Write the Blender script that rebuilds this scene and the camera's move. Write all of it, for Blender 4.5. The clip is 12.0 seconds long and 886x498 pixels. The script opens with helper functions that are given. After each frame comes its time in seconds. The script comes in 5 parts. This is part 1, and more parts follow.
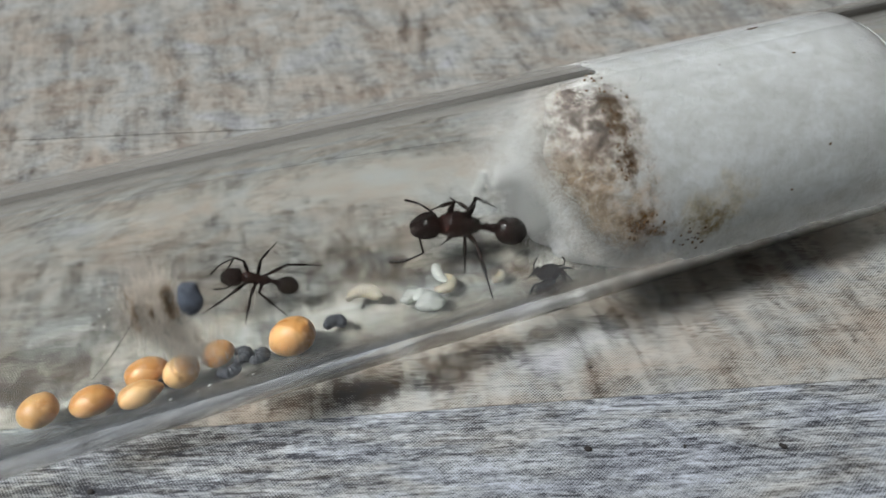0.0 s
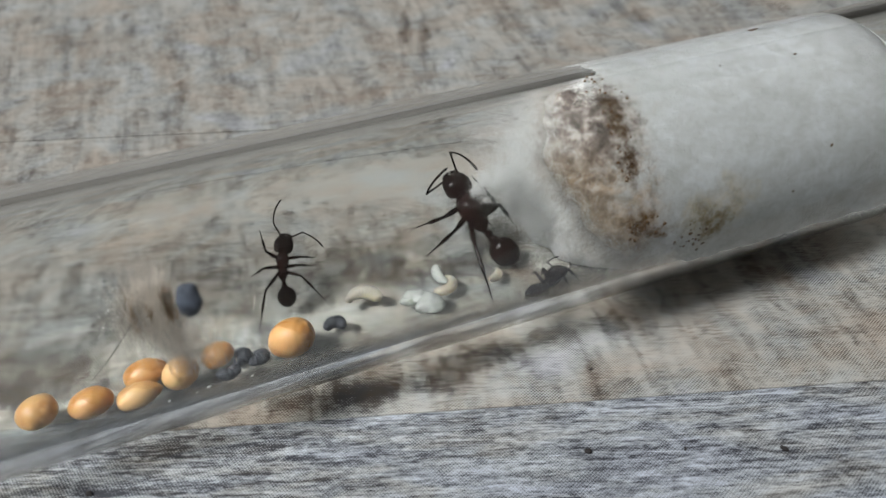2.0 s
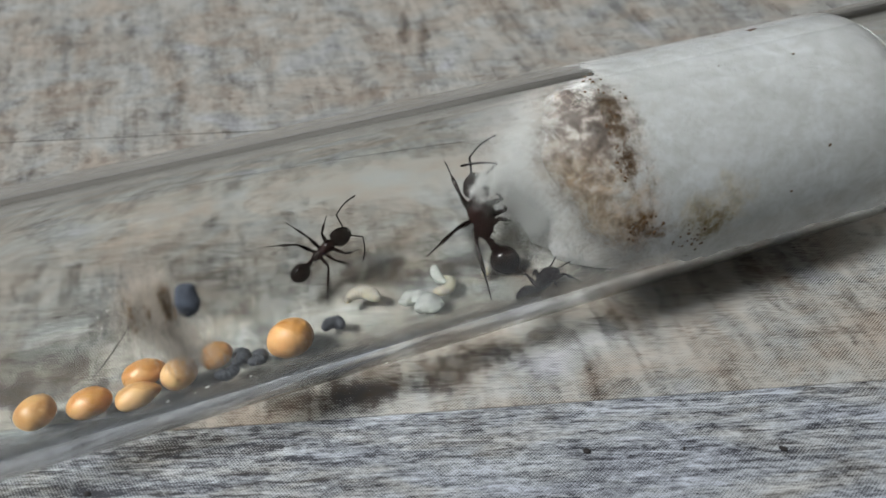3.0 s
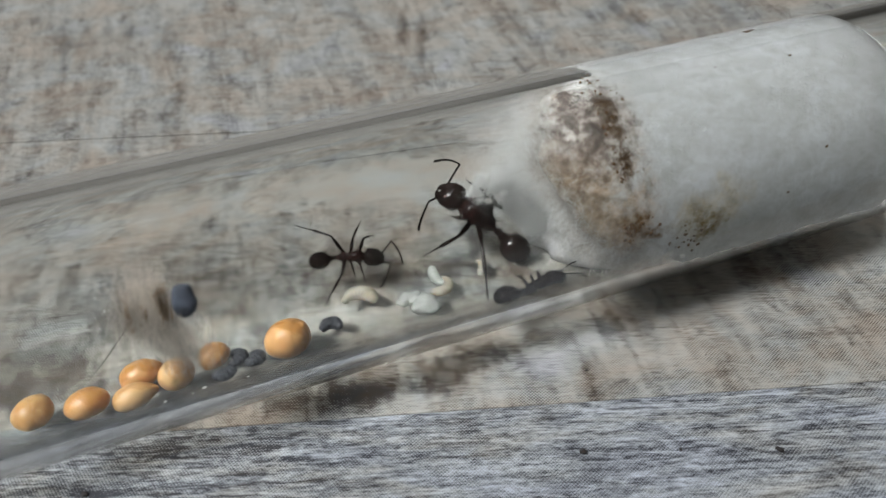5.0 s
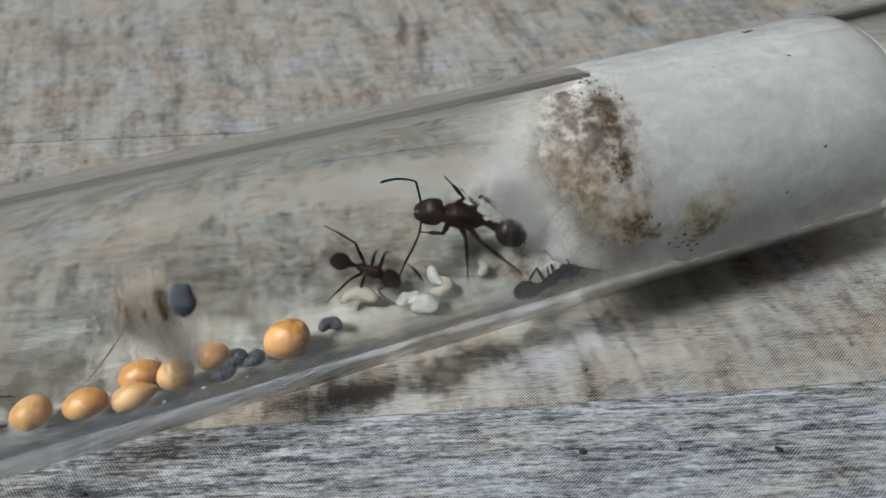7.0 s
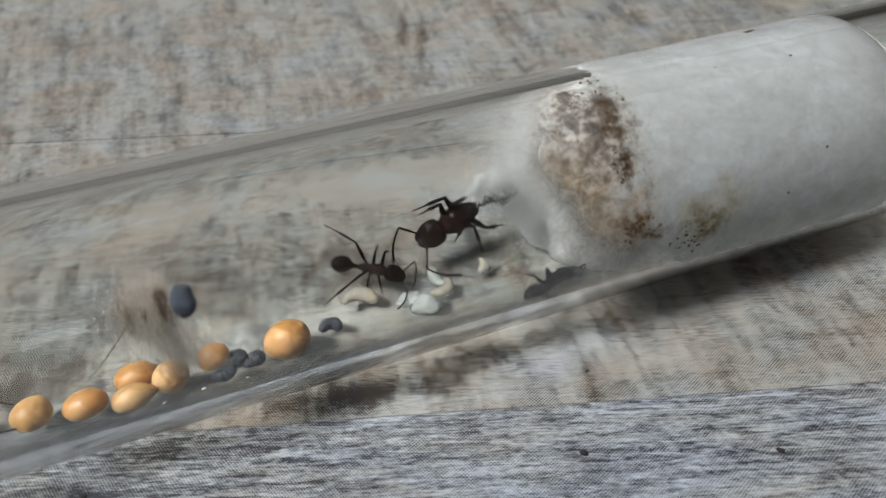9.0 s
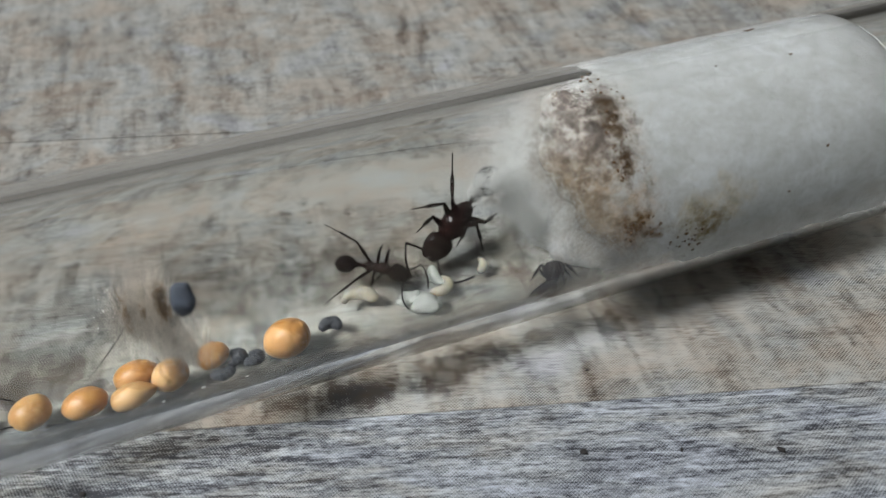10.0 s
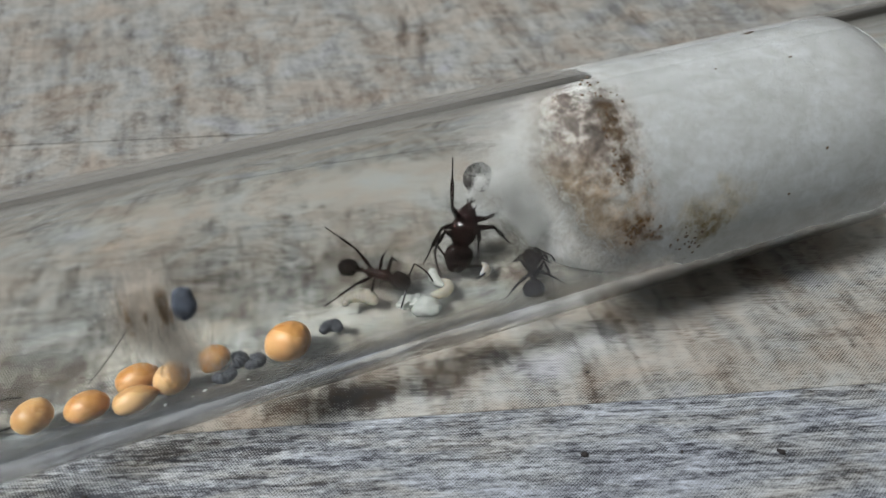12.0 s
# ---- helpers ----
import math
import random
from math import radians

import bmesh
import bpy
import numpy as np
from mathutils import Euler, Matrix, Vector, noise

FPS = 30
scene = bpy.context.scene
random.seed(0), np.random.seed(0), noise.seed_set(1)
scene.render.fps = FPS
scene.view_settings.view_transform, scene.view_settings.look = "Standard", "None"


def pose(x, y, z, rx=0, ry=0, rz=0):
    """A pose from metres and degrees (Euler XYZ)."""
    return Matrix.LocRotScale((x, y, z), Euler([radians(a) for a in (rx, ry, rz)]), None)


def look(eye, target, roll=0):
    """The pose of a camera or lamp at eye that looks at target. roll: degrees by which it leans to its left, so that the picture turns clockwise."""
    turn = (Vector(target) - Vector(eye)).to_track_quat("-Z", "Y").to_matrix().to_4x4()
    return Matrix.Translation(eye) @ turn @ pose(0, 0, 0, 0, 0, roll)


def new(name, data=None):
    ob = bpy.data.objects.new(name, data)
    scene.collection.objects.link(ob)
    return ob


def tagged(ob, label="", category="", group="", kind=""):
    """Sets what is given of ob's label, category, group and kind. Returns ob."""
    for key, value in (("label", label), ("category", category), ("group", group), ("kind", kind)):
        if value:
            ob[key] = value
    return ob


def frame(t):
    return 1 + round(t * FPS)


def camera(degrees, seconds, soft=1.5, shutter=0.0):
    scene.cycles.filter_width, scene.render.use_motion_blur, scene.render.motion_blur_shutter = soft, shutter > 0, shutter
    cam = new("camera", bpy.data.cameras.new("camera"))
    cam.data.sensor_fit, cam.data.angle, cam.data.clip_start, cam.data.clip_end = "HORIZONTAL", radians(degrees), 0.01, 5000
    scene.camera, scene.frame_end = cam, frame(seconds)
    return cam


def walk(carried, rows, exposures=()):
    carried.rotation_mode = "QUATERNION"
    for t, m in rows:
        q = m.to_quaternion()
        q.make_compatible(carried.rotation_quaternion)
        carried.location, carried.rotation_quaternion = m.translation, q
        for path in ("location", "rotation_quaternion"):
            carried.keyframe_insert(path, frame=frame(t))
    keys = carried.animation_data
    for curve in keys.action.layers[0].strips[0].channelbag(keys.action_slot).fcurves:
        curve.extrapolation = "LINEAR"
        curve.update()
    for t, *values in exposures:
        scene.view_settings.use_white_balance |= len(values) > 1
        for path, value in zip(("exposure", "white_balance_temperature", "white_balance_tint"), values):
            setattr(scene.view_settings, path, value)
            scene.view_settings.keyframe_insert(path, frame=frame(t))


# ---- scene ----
MM = 0.001
cam = camera(2 * math.degrees(math.atan(784 / 1150)), 12.0, soft=1.3)
cam.data.dof.use_dof = True
cam.data.dof.focus_distance = 0.0462
cam.data.dof.aperture_fstop = 46
PATH = [
    (0.0, pose(0.00000, -0.00000, 0.03721, 44.55, 1.82, -1.85)),
    (0.5, pose(0.00003, 0.00011, 0.03717, 44.55, 1.88, -1.81)),
    (1.0, pose(0.00001, 0.00007, 0.03717, 44.65, 1.83, -1.80)),
    (1.5, pose(0.00006, 0.00006, 0.03715, 44.67, 1.84, -1.79)),
    (2.0, pose(0.00005, 0.00007, 0.03713, 44.68, 1.83, -1.76)),
    (2.5, pose(0.00008, 0.00007, 0.03712, 44.68, 1.82, -1.77)),
    (3.0, pose(0.00013, 0.00004, 0.03709, 44.75, 1.84, -1.79)),
    (5.0, pose(0.00031, -0.00000, 0.03714, 44.80, 1.81, -1.76)),
    (5.5, pose(0.00034, -0.00001, 0.03712, 44.83, 1.74, -1.87)),
    (6.0, pose(0.00036, -0.00002, 0.03713, 44.83, 1.76, -1.85)),
    (6.5, pose(0.00030, -0.00000, 0.03716, 44.86, 1.75, -1.85)),
    (7.0, pose(0.00029, -0.00007, 0.03705, 44.95, 1.75, -1.81)),
    (9.0, pose(0.00030, 0.00004, 0.03704, 44.91, 1.80, -1.78)),
    (9.5, pose(0.00030, 0.00004, 0.03701, 44.92, 1.80, -1.76)),
    (10.0, pose(0.00031, -0.00002, 0.03690, 44.99, 1.80, -1.75)),
    (10.5, pose(0.00040, -0.00004, 0.03690, 44.96, 1.83, -1.74)),
    (11.0, pose(0.00038, -0.00003, 0.03698, 44.93, 1.80, -1.78)),
    (11.5, pose(0.00038, 0.00005, 0.03700, 44.91, 1.85, -1.79)),
    (12.0, pose(0.00032, 0.00007, 0.03712, 44.96, 1.91, -1.81)),
]
walk(cam, PATH, exposures=[(0.0, 0.0), (2.5, -0.09), (5.5, -0.14), (12.0, -0.12)])

# ---- daylight of a bright room: soft light from above and a little to one side ----
world = bpy.data.worlds.new("world")
scene.world = world
world.use_nodes = True
wn = world.node_tree.nodes
sky = wn.new("ShaderNodeTexSky")
sky.sky_type, sky.sun_disc = "NISHITA", False
SUN_EL, SUN_AZ = radians(60), radians(-100)
sky.sun_elevation, sky.sun_rotation = SUN_EL, SUN_AZ
sky.air_density, sky.dust_density, sky.ozone_density = 1.0, 2.5, 1.0
wn["Background"].inputs["Strength"].default_value = 0.030
pale = wn.new("ShaderNodeHueSaturation")
pale.inputs["Saturation"].default_value = 0.2
world.node_tree.links.new(sky.outputs[0], pale.inputs["Color"])
world.node_tree.links.new(pale.outputs[0], wn["Background"].inputs["Color"])
sun_data = bpy.data.lights.new("sun", "SUN")
sun_data.energy, sun_data.angle, sun_data.color = 2.5, radians(12), (0.97, 0.985, 0.985)
sun = new("sun", sun_data)
to_sun = Vector((math.sin(SUN_AZ) * math.cos(SUN_EL), math.cos(SUN_AZ) * math.cos(SUN_EL), math.sin(SUN_EL)))
sun.matrix_world = look(to_sun * 0.5, (0, 0, 0))


# ---- materials ----
class Nodes:
    """A short hand for node trees."""

    def __init__(self, name):
        self.mat = bpy.data.materials.new(name)
        self.mat.use_nodes = True
        self.tree = self.mat.node_tree
        self.bsdf = self.tree.nodes["Principled BSDF"]
        self.coord = self.tree.nodes.new("ShaderNodeTexCoord").outputs["Object"]

    def plug(self, value, socket):
        if isinstance(value, bpy.types.NodeSocket):
            self.tree.links.new(value, socket)
        elif hasattr(socket.default_value, "__len__") and not hasattr(value, "__len__"):
            socket.default_value = (value,) * len(socket.default_value)
        elif hasattr(value, "__len__") and len(value) == 3 and len(socket.default_value) == 4:
            socket.default_value = (*value, 1)
        else:
            socket.default_value = value

    def set(self, **values):
        for key, value in values.items():
            self.plug(value, self.bsdf.inputs[key.replace("_", " ")])
        return self.mat

    def scaled(self, x, y, z, turn=0.0, shift=(0, 0, 0)):
        n = self.tree.nodes.new("ShaderNodeMapping")
        n.inputs["Scale"].default_value = (x, y, z)
        n.inputs["Rotation"].default_value = (0, 0, radians(turn))
        n.inputs["Location"].default_value = shift
        self.tree.links.new(self.coord, n.inputs["Vector"])
        return n.outputs[0]

    def noise(self, vector, scale=1.0, detail=3.0, rough=0.55, distort=0.0):
        n = self.tree.nodes.new("ShaderNodeTexNoise")
        n.inputs["Scale"].default_value, n.inputs["Detail"].default_value = scale, detail
        n.inputs["Roughness"].default_value, n.inputs["Distortion"].default_value = rough, distort
        self.tree.links.new(vector, n.inputs["Vector"])
        return n.outputs["Fac"]

    def ramp(self, fac, *stops):
        n = self.tree.nodes.new("ShaderNodeValToRGB")
        while len(n.color_ramp.elements) < len(stops):
            n.color_ramp.elements.new(0.5)
        for e, (at, c) in zip(n.color_ramp.elements, stops):
            e.position = at
            e.color = (c, c, c, 1) if not hasattr(c, "__len__") else (*c, 1)
        self.plug(fac, n.inputs["Fac"])
        return n.outputs["Color"]

    def mix(self, fac, a, b, blend="MIX"):
        n = self.tree.nodes.new("ShaderNodeMix")
        n.data_type, n.blend_type, n.clamp_factor = "RGBA", blend, True
        self.plug(fac, n.inputs[0])
        self.plug(a, n.inputs[6])
        self.plug(b, n.inputs[7])
        return n.outputs[2]

    def math(self, op, a, b=0.0, c=0.0):
        n = self.tree.nodes.new("ShaderNodeMath")
        n.operation = op
        for v, s in zip((a, b, c), n.inputs):
            self.plug(v, s)
        return n.outputs[0]

    def axes(self, vector):
        n = self.tree.nodes.new("ShaderNodeSeparateXYZ")
        self.tree.links.new(vector, n.inputs[0])
        return n.outputs

    def bump(self, height, strength=0.3, distance=0.0001):
        n = self.tree.nodes.new("ShaderNodeBump")
        n.inputs["Strength"].default_value, n.inputs["Distance"].default_value = strength, distance
        self.plug(height, n.inputs["Height"])
        self.plug(n.outputs[0], self.bsdf.inputs["Normal"])

    def blob(self, centre, size, wobble=None, soft=0.5):
        """1 inside a stain, print mark or shaded patch of that centre and half size (millimetres), fading to 0 at its
        ragged edge.
        """
        n = self.tree.nodes.new("ShaderNodeMapping")
        n.vector_type = "TEXTURE"
        n.inputs["Location"].default_value = [c * MM for c in centre]
        n.inputs["Scale"].default_value = [c * MM for c in size]
        self.tree.links.new(self.coord, n.inputs["Vector"])
        d = self.tree.nodes.new("ShaderNodeVectorMath")
        d.operation = "LENGTH"
        self.tree.links.new(n.outputs[0], d.inputs[0])
        far = d.outputs["Value"]
        if wobble is not None:
            far = self.math("ADD", far, wobble)
        return self.ramp(far, (max(0.0, 1 - soft), 1.0), (1.0, 0.0))

    def random(self):
        return self.tree.nodes.new("ShaderNodeObjectInfo").outputs["Random"]


def halftone(n, pitch):
    """The printed dot lattice of the wood-look film."""
    x, y, z = n.axes(n.scaled(2 * math.pi / pitch, 2 * math.pi / pitch, 1, 49))
    return n.math("MULTIPLY_ADD", n.math("ADD", n.math("COSINE", x), n.math("COSINE", y)), 0.25, 0.5)


def tones(n, base, *layers):
    """A tone from noises: base plus weight * (noise - 0.5) for each."""
    for weight, layer in layers:
        base = n.math("ADD", base, n.math("MULTIPLY", n.math("SUBTRACT", layer, 0.5), weight))
    return base


def printed(n, tone, ink, paper, soft=0.24):
    """The tone as print: dots of ink that grow and merge where it is dark."""
    worn = n.ramp(n.noise(n.scaled(330, 420, 1, 0, (6, 2, 9)), 1, 3, 0.65), (0.36, 0.32), (0.64, 1.0))
    dots = n.math("MULTIPLY_ADD", n.math("SUBTRACT", halftone(n, 0.000156), 0.5), worn, 0.5)
    cover = n.ramp(n.math("MULTIPLY_ADD", n.math("SUBTRACT", tone, dots), 0.75, 0.5), (0.5 - soft, 0.0), (0.5 + soft, 1.0))
    return n.mix(cover, ink, paper), dots


def sawn(n, slant, spread):
    """Coordinates whose second axis follows the saw marks; their slant and fan are bent to fit the camera's view."""
    x, y, z = n.axes(n.coord)
    lean = n.math("MULTIPLY_ADD", x, -spread, slant)
    both = n.tree.nodes.new("ShaderNodeCombineXYZ")
    n.plug(n.math("ADD", x, n.math("MULTIPLY", lean, n.math("SUBTRACT", y, 0.04))), both.inputs[0])
    n.plug(y, both.inputs[1])
    return both.outputs[0]


def beige_wood():
    """Printed weathered wood: beige ground, pale broken columns along the saw marks, grey blots and fine scratches
    along the grain. Some patches round the tube put its shade into the print.
    """
    n = Nodes("beige_wood_print")
    plain_coord, n.coord = n.coord, sawn(n, 0.20, 2.2)
    cols = n.noise(n.scaled(430, 75, 1), 1, 3, 0.6, 0.25)
    thin_cols = n.noise(n.scaled(1250, 170, 1, 0, (7, 3, 0)), 1, 3, 0.6, 0.2)
    blots = n.ramp(n.noise(n.scaled(330, 150, 1, 0, (4, 9, 0)), 1, 3, 0.6, 0.5), (0.57, 0.0), (0.72, 1.0))
    pale = n.ramp(n.noise(n.scaled(360, 120, 1, 0, (9, 2, 0)), 1, 4, 0.65, 0.4), (0.55, 0.0), (0.70, 1.0))
    n.coord = plain_coord
    wide = n.noise(n.scaled(60, 60, 1, 0, (2, 7, 0)), 1, 2, 0.5, 0.4)
    rows = n.noise(n.scaled(170, 1500, 1), 1, 4, 0.7, 0.35)
    fine = n.noise(n.scaled(1300, 6500, 1), 1, 3, 0.7, 0.2)
    squares = n.noise(n.scaled(520, 620, 1, 0, (4, 4, 0)), 1, 5, 0.72, 0.3)
    tone = tones(n, 0.63, (0.8, cols), (0.4, thin_cols), (0.45, wide), (0.55, rows), (1.1, fine), (0.75, squares))
    tone = n.math("ADD", n.math("SUBTRACT", tone, n.math("MULTIPLY", blots, 0.22)), n.math("MULTIPLY", pale, 0.16))
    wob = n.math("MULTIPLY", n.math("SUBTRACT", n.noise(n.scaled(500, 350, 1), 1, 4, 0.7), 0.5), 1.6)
    # print blots; those round the tube also paint its shade and light band
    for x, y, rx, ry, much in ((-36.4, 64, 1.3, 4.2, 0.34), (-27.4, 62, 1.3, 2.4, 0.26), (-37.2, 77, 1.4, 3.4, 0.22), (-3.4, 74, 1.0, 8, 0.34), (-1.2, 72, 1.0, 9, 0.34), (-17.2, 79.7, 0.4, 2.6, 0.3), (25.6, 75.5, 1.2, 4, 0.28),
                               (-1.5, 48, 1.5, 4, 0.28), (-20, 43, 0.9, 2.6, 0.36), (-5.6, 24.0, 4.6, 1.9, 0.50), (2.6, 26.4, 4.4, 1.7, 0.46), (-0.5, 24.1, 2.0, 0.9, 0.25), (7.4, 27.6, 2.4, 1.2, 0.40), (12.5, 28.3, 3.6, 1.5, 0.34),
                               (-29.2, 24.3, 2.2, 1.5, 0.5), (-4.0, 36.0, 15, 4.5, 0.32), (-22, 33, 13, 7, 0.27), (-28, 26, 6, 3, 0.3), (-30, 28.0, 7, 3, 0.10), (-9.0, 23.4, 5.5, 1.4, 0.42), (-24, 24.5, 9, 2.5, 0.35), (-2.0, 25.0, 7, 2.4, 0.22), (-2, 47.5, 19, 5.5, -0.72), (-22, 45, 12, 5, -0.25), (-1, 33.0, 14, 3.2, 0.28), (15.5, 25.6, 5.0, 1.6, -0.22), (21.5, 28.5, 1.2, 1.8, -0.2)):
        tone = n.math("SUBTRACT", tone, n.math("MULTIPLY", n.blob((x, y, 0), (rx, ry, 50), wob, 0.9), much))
    hue = n.noise(n.scaled(130, 170, 1, 0, (1, 1, 5)), 1, 4, 0.65, 0.6)
    paper = n.ramp(hue, (0.34, (0.565, 0.505, 0.44)), (0.48, (0.57, 0.55, 0.505)), (0.60, (0.575, 0.59, 0.575)), (0.72, (0.58, 0.59, 0.63)))
    ink = n.ramp(hue, (0.32, (0.090, 0.056, 0.036)), (0.47, (0.072, 0.055, 0.042)), (0.60, (0.056, 0.054, 0.056)))
    col, dots = printed(n, tone, ink, paper)
    n.bump(n.math("ADD", rows, n.math("MULTIPLY", fine, 0.5)), 0.12, 0.00005)
    return n.set(Base_Color=col, Roughness=0.62, Specular_IOR_Level=0.3)


def grey_wood():
    """Printed driftwood: blue-grey with pale ragged streaks along the grain."""
    n = Nodes("grey_wood_print")
    wide = n.noise(n.scaled(60, 260, 1), 1, 3, 0.6, 0.8)
    streak = n.noise(n.scaled(120, 1900, 1), 1, 6, 0.75, 1.3)
    ragged = n.noise(n.scaled(420, 1400, 1, 0, (6, 6, 0)), 1, 5, 0.75, 0.8)
    fine = n.noise(n.scaled(1500, 6500, 1), 1, 3, 0.7, 0.4)
    dashes = n.noise(n.scaled(330, 3600, 1, 0, (3, 8, 0)), 1, 4, 0.72, 0.7)
    tone = tones(n, 0.50, (0.7, wide), (2.2, streak), (1.6, ragged), (2.2, dashes), (1.9, fine))
    pits = n.noise(n.scaled(420, 1900, 1, 0, (5, 1, 0)), 1, 2, 0.5, 0.3)
    tone = n.math("SUBTRACT", tone, n.ramp(pits, (0.68, 0.0), (0.76, 0.6)))
    wob = n.math("MULTIPLY", n.math("SUBTRACT", n.noise(n.scaled(1500, 1500, 1), 1, 3, 0.7), 0.5), 1.2)
    for x, y, rx, ry, much in ((20.3, 18.4, 1.3, 0.35, 0.5), (8.0, 18.6, 0.9, 0.3, 0.4), (-21.2, 17.6, 2.6, 0.5, 0.5), (-16, 20.3, 12, 1.6, 0.30), (-20, 17.5, 19, 6, 0.16)):
        tone = n.math("SUBTRACT", tone, n.math("MULTIPLY", n.blob((x, y, 0), (rx, ry, 50), wob, 0.7), much))
    hue = n.noise(n.scaled(110, 420, 1, 0, (1, 1, 5)), 1, 4, 0.65, 0.6)
    paper = n.ramp(hue, (0.32, (0.66, 0.665, 0.65)), (0.50, (0.65, 0.695, 0.74)), (0.62, (0.65, 0.70, 0.79)))
    ink = n.ramp(hue, (0.33, (0.056, 0.050, 0.046)), (0.50, (0.045, 0.048, 0.060)))
    col, dots = printed(n, tone, ink, paper, 0.42)
    n.bump(n.math("ADD", streak, n.math("MULTIPLY", fine, 0.5)), 0.12, 0.00005)
    return n.set(Base_Color=col, Roughness=0.62, Specular_IOR_Level=0.3)


def clear_glass():
    n = Nodes("clear_glass")
    return n.set(Base_Color=(0.97, 0.98, 0.97), Roughness=0.0, IOR=1.5, Transmission_Weight=1.0, Specular_IOR_Level=0.16)


def shade_film():
    """An added thin uneven film inside the glass; its tint puts the tube's shade on the table below."""
    n = Nodes("shade_film")
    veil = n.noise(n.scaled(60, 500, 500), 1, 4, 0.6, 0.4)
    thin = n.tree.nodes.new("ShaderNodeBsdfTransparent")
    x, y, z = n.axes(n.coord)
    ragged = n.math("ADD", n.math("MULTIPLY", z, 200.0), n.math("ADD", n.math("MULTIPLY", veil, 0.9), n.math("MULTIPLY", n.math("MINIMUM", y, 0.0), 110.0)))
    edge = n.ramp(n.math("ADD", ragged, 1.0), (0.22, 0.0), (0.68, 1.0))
    floor_shade = n.ramp(veil, (0.3, (0.64, 0.64, 0.635)), (0.7, (0.80, 0.80, 0.79)))
    # deeper shade of the near side, put into the tint
    near_shade = n.ramp(n.math("MULTIPLY_ADD", y, 150.0, n.math("MULTIPLY_ADD", veil, 0.3, 1.0)), (0.25, (0.36, 0.34, 0.315)), (1.0, (1.0, 1.0, 1.0)))
    n.plug(n.mix(edge, n.mix(1.0, floor_shade, near_shade, "MULTIPLY"), (1.0, 1.0, 1.0)), thin.inputs["Color"])
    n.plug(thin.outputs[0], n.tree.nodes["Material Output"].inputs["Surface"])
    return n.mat


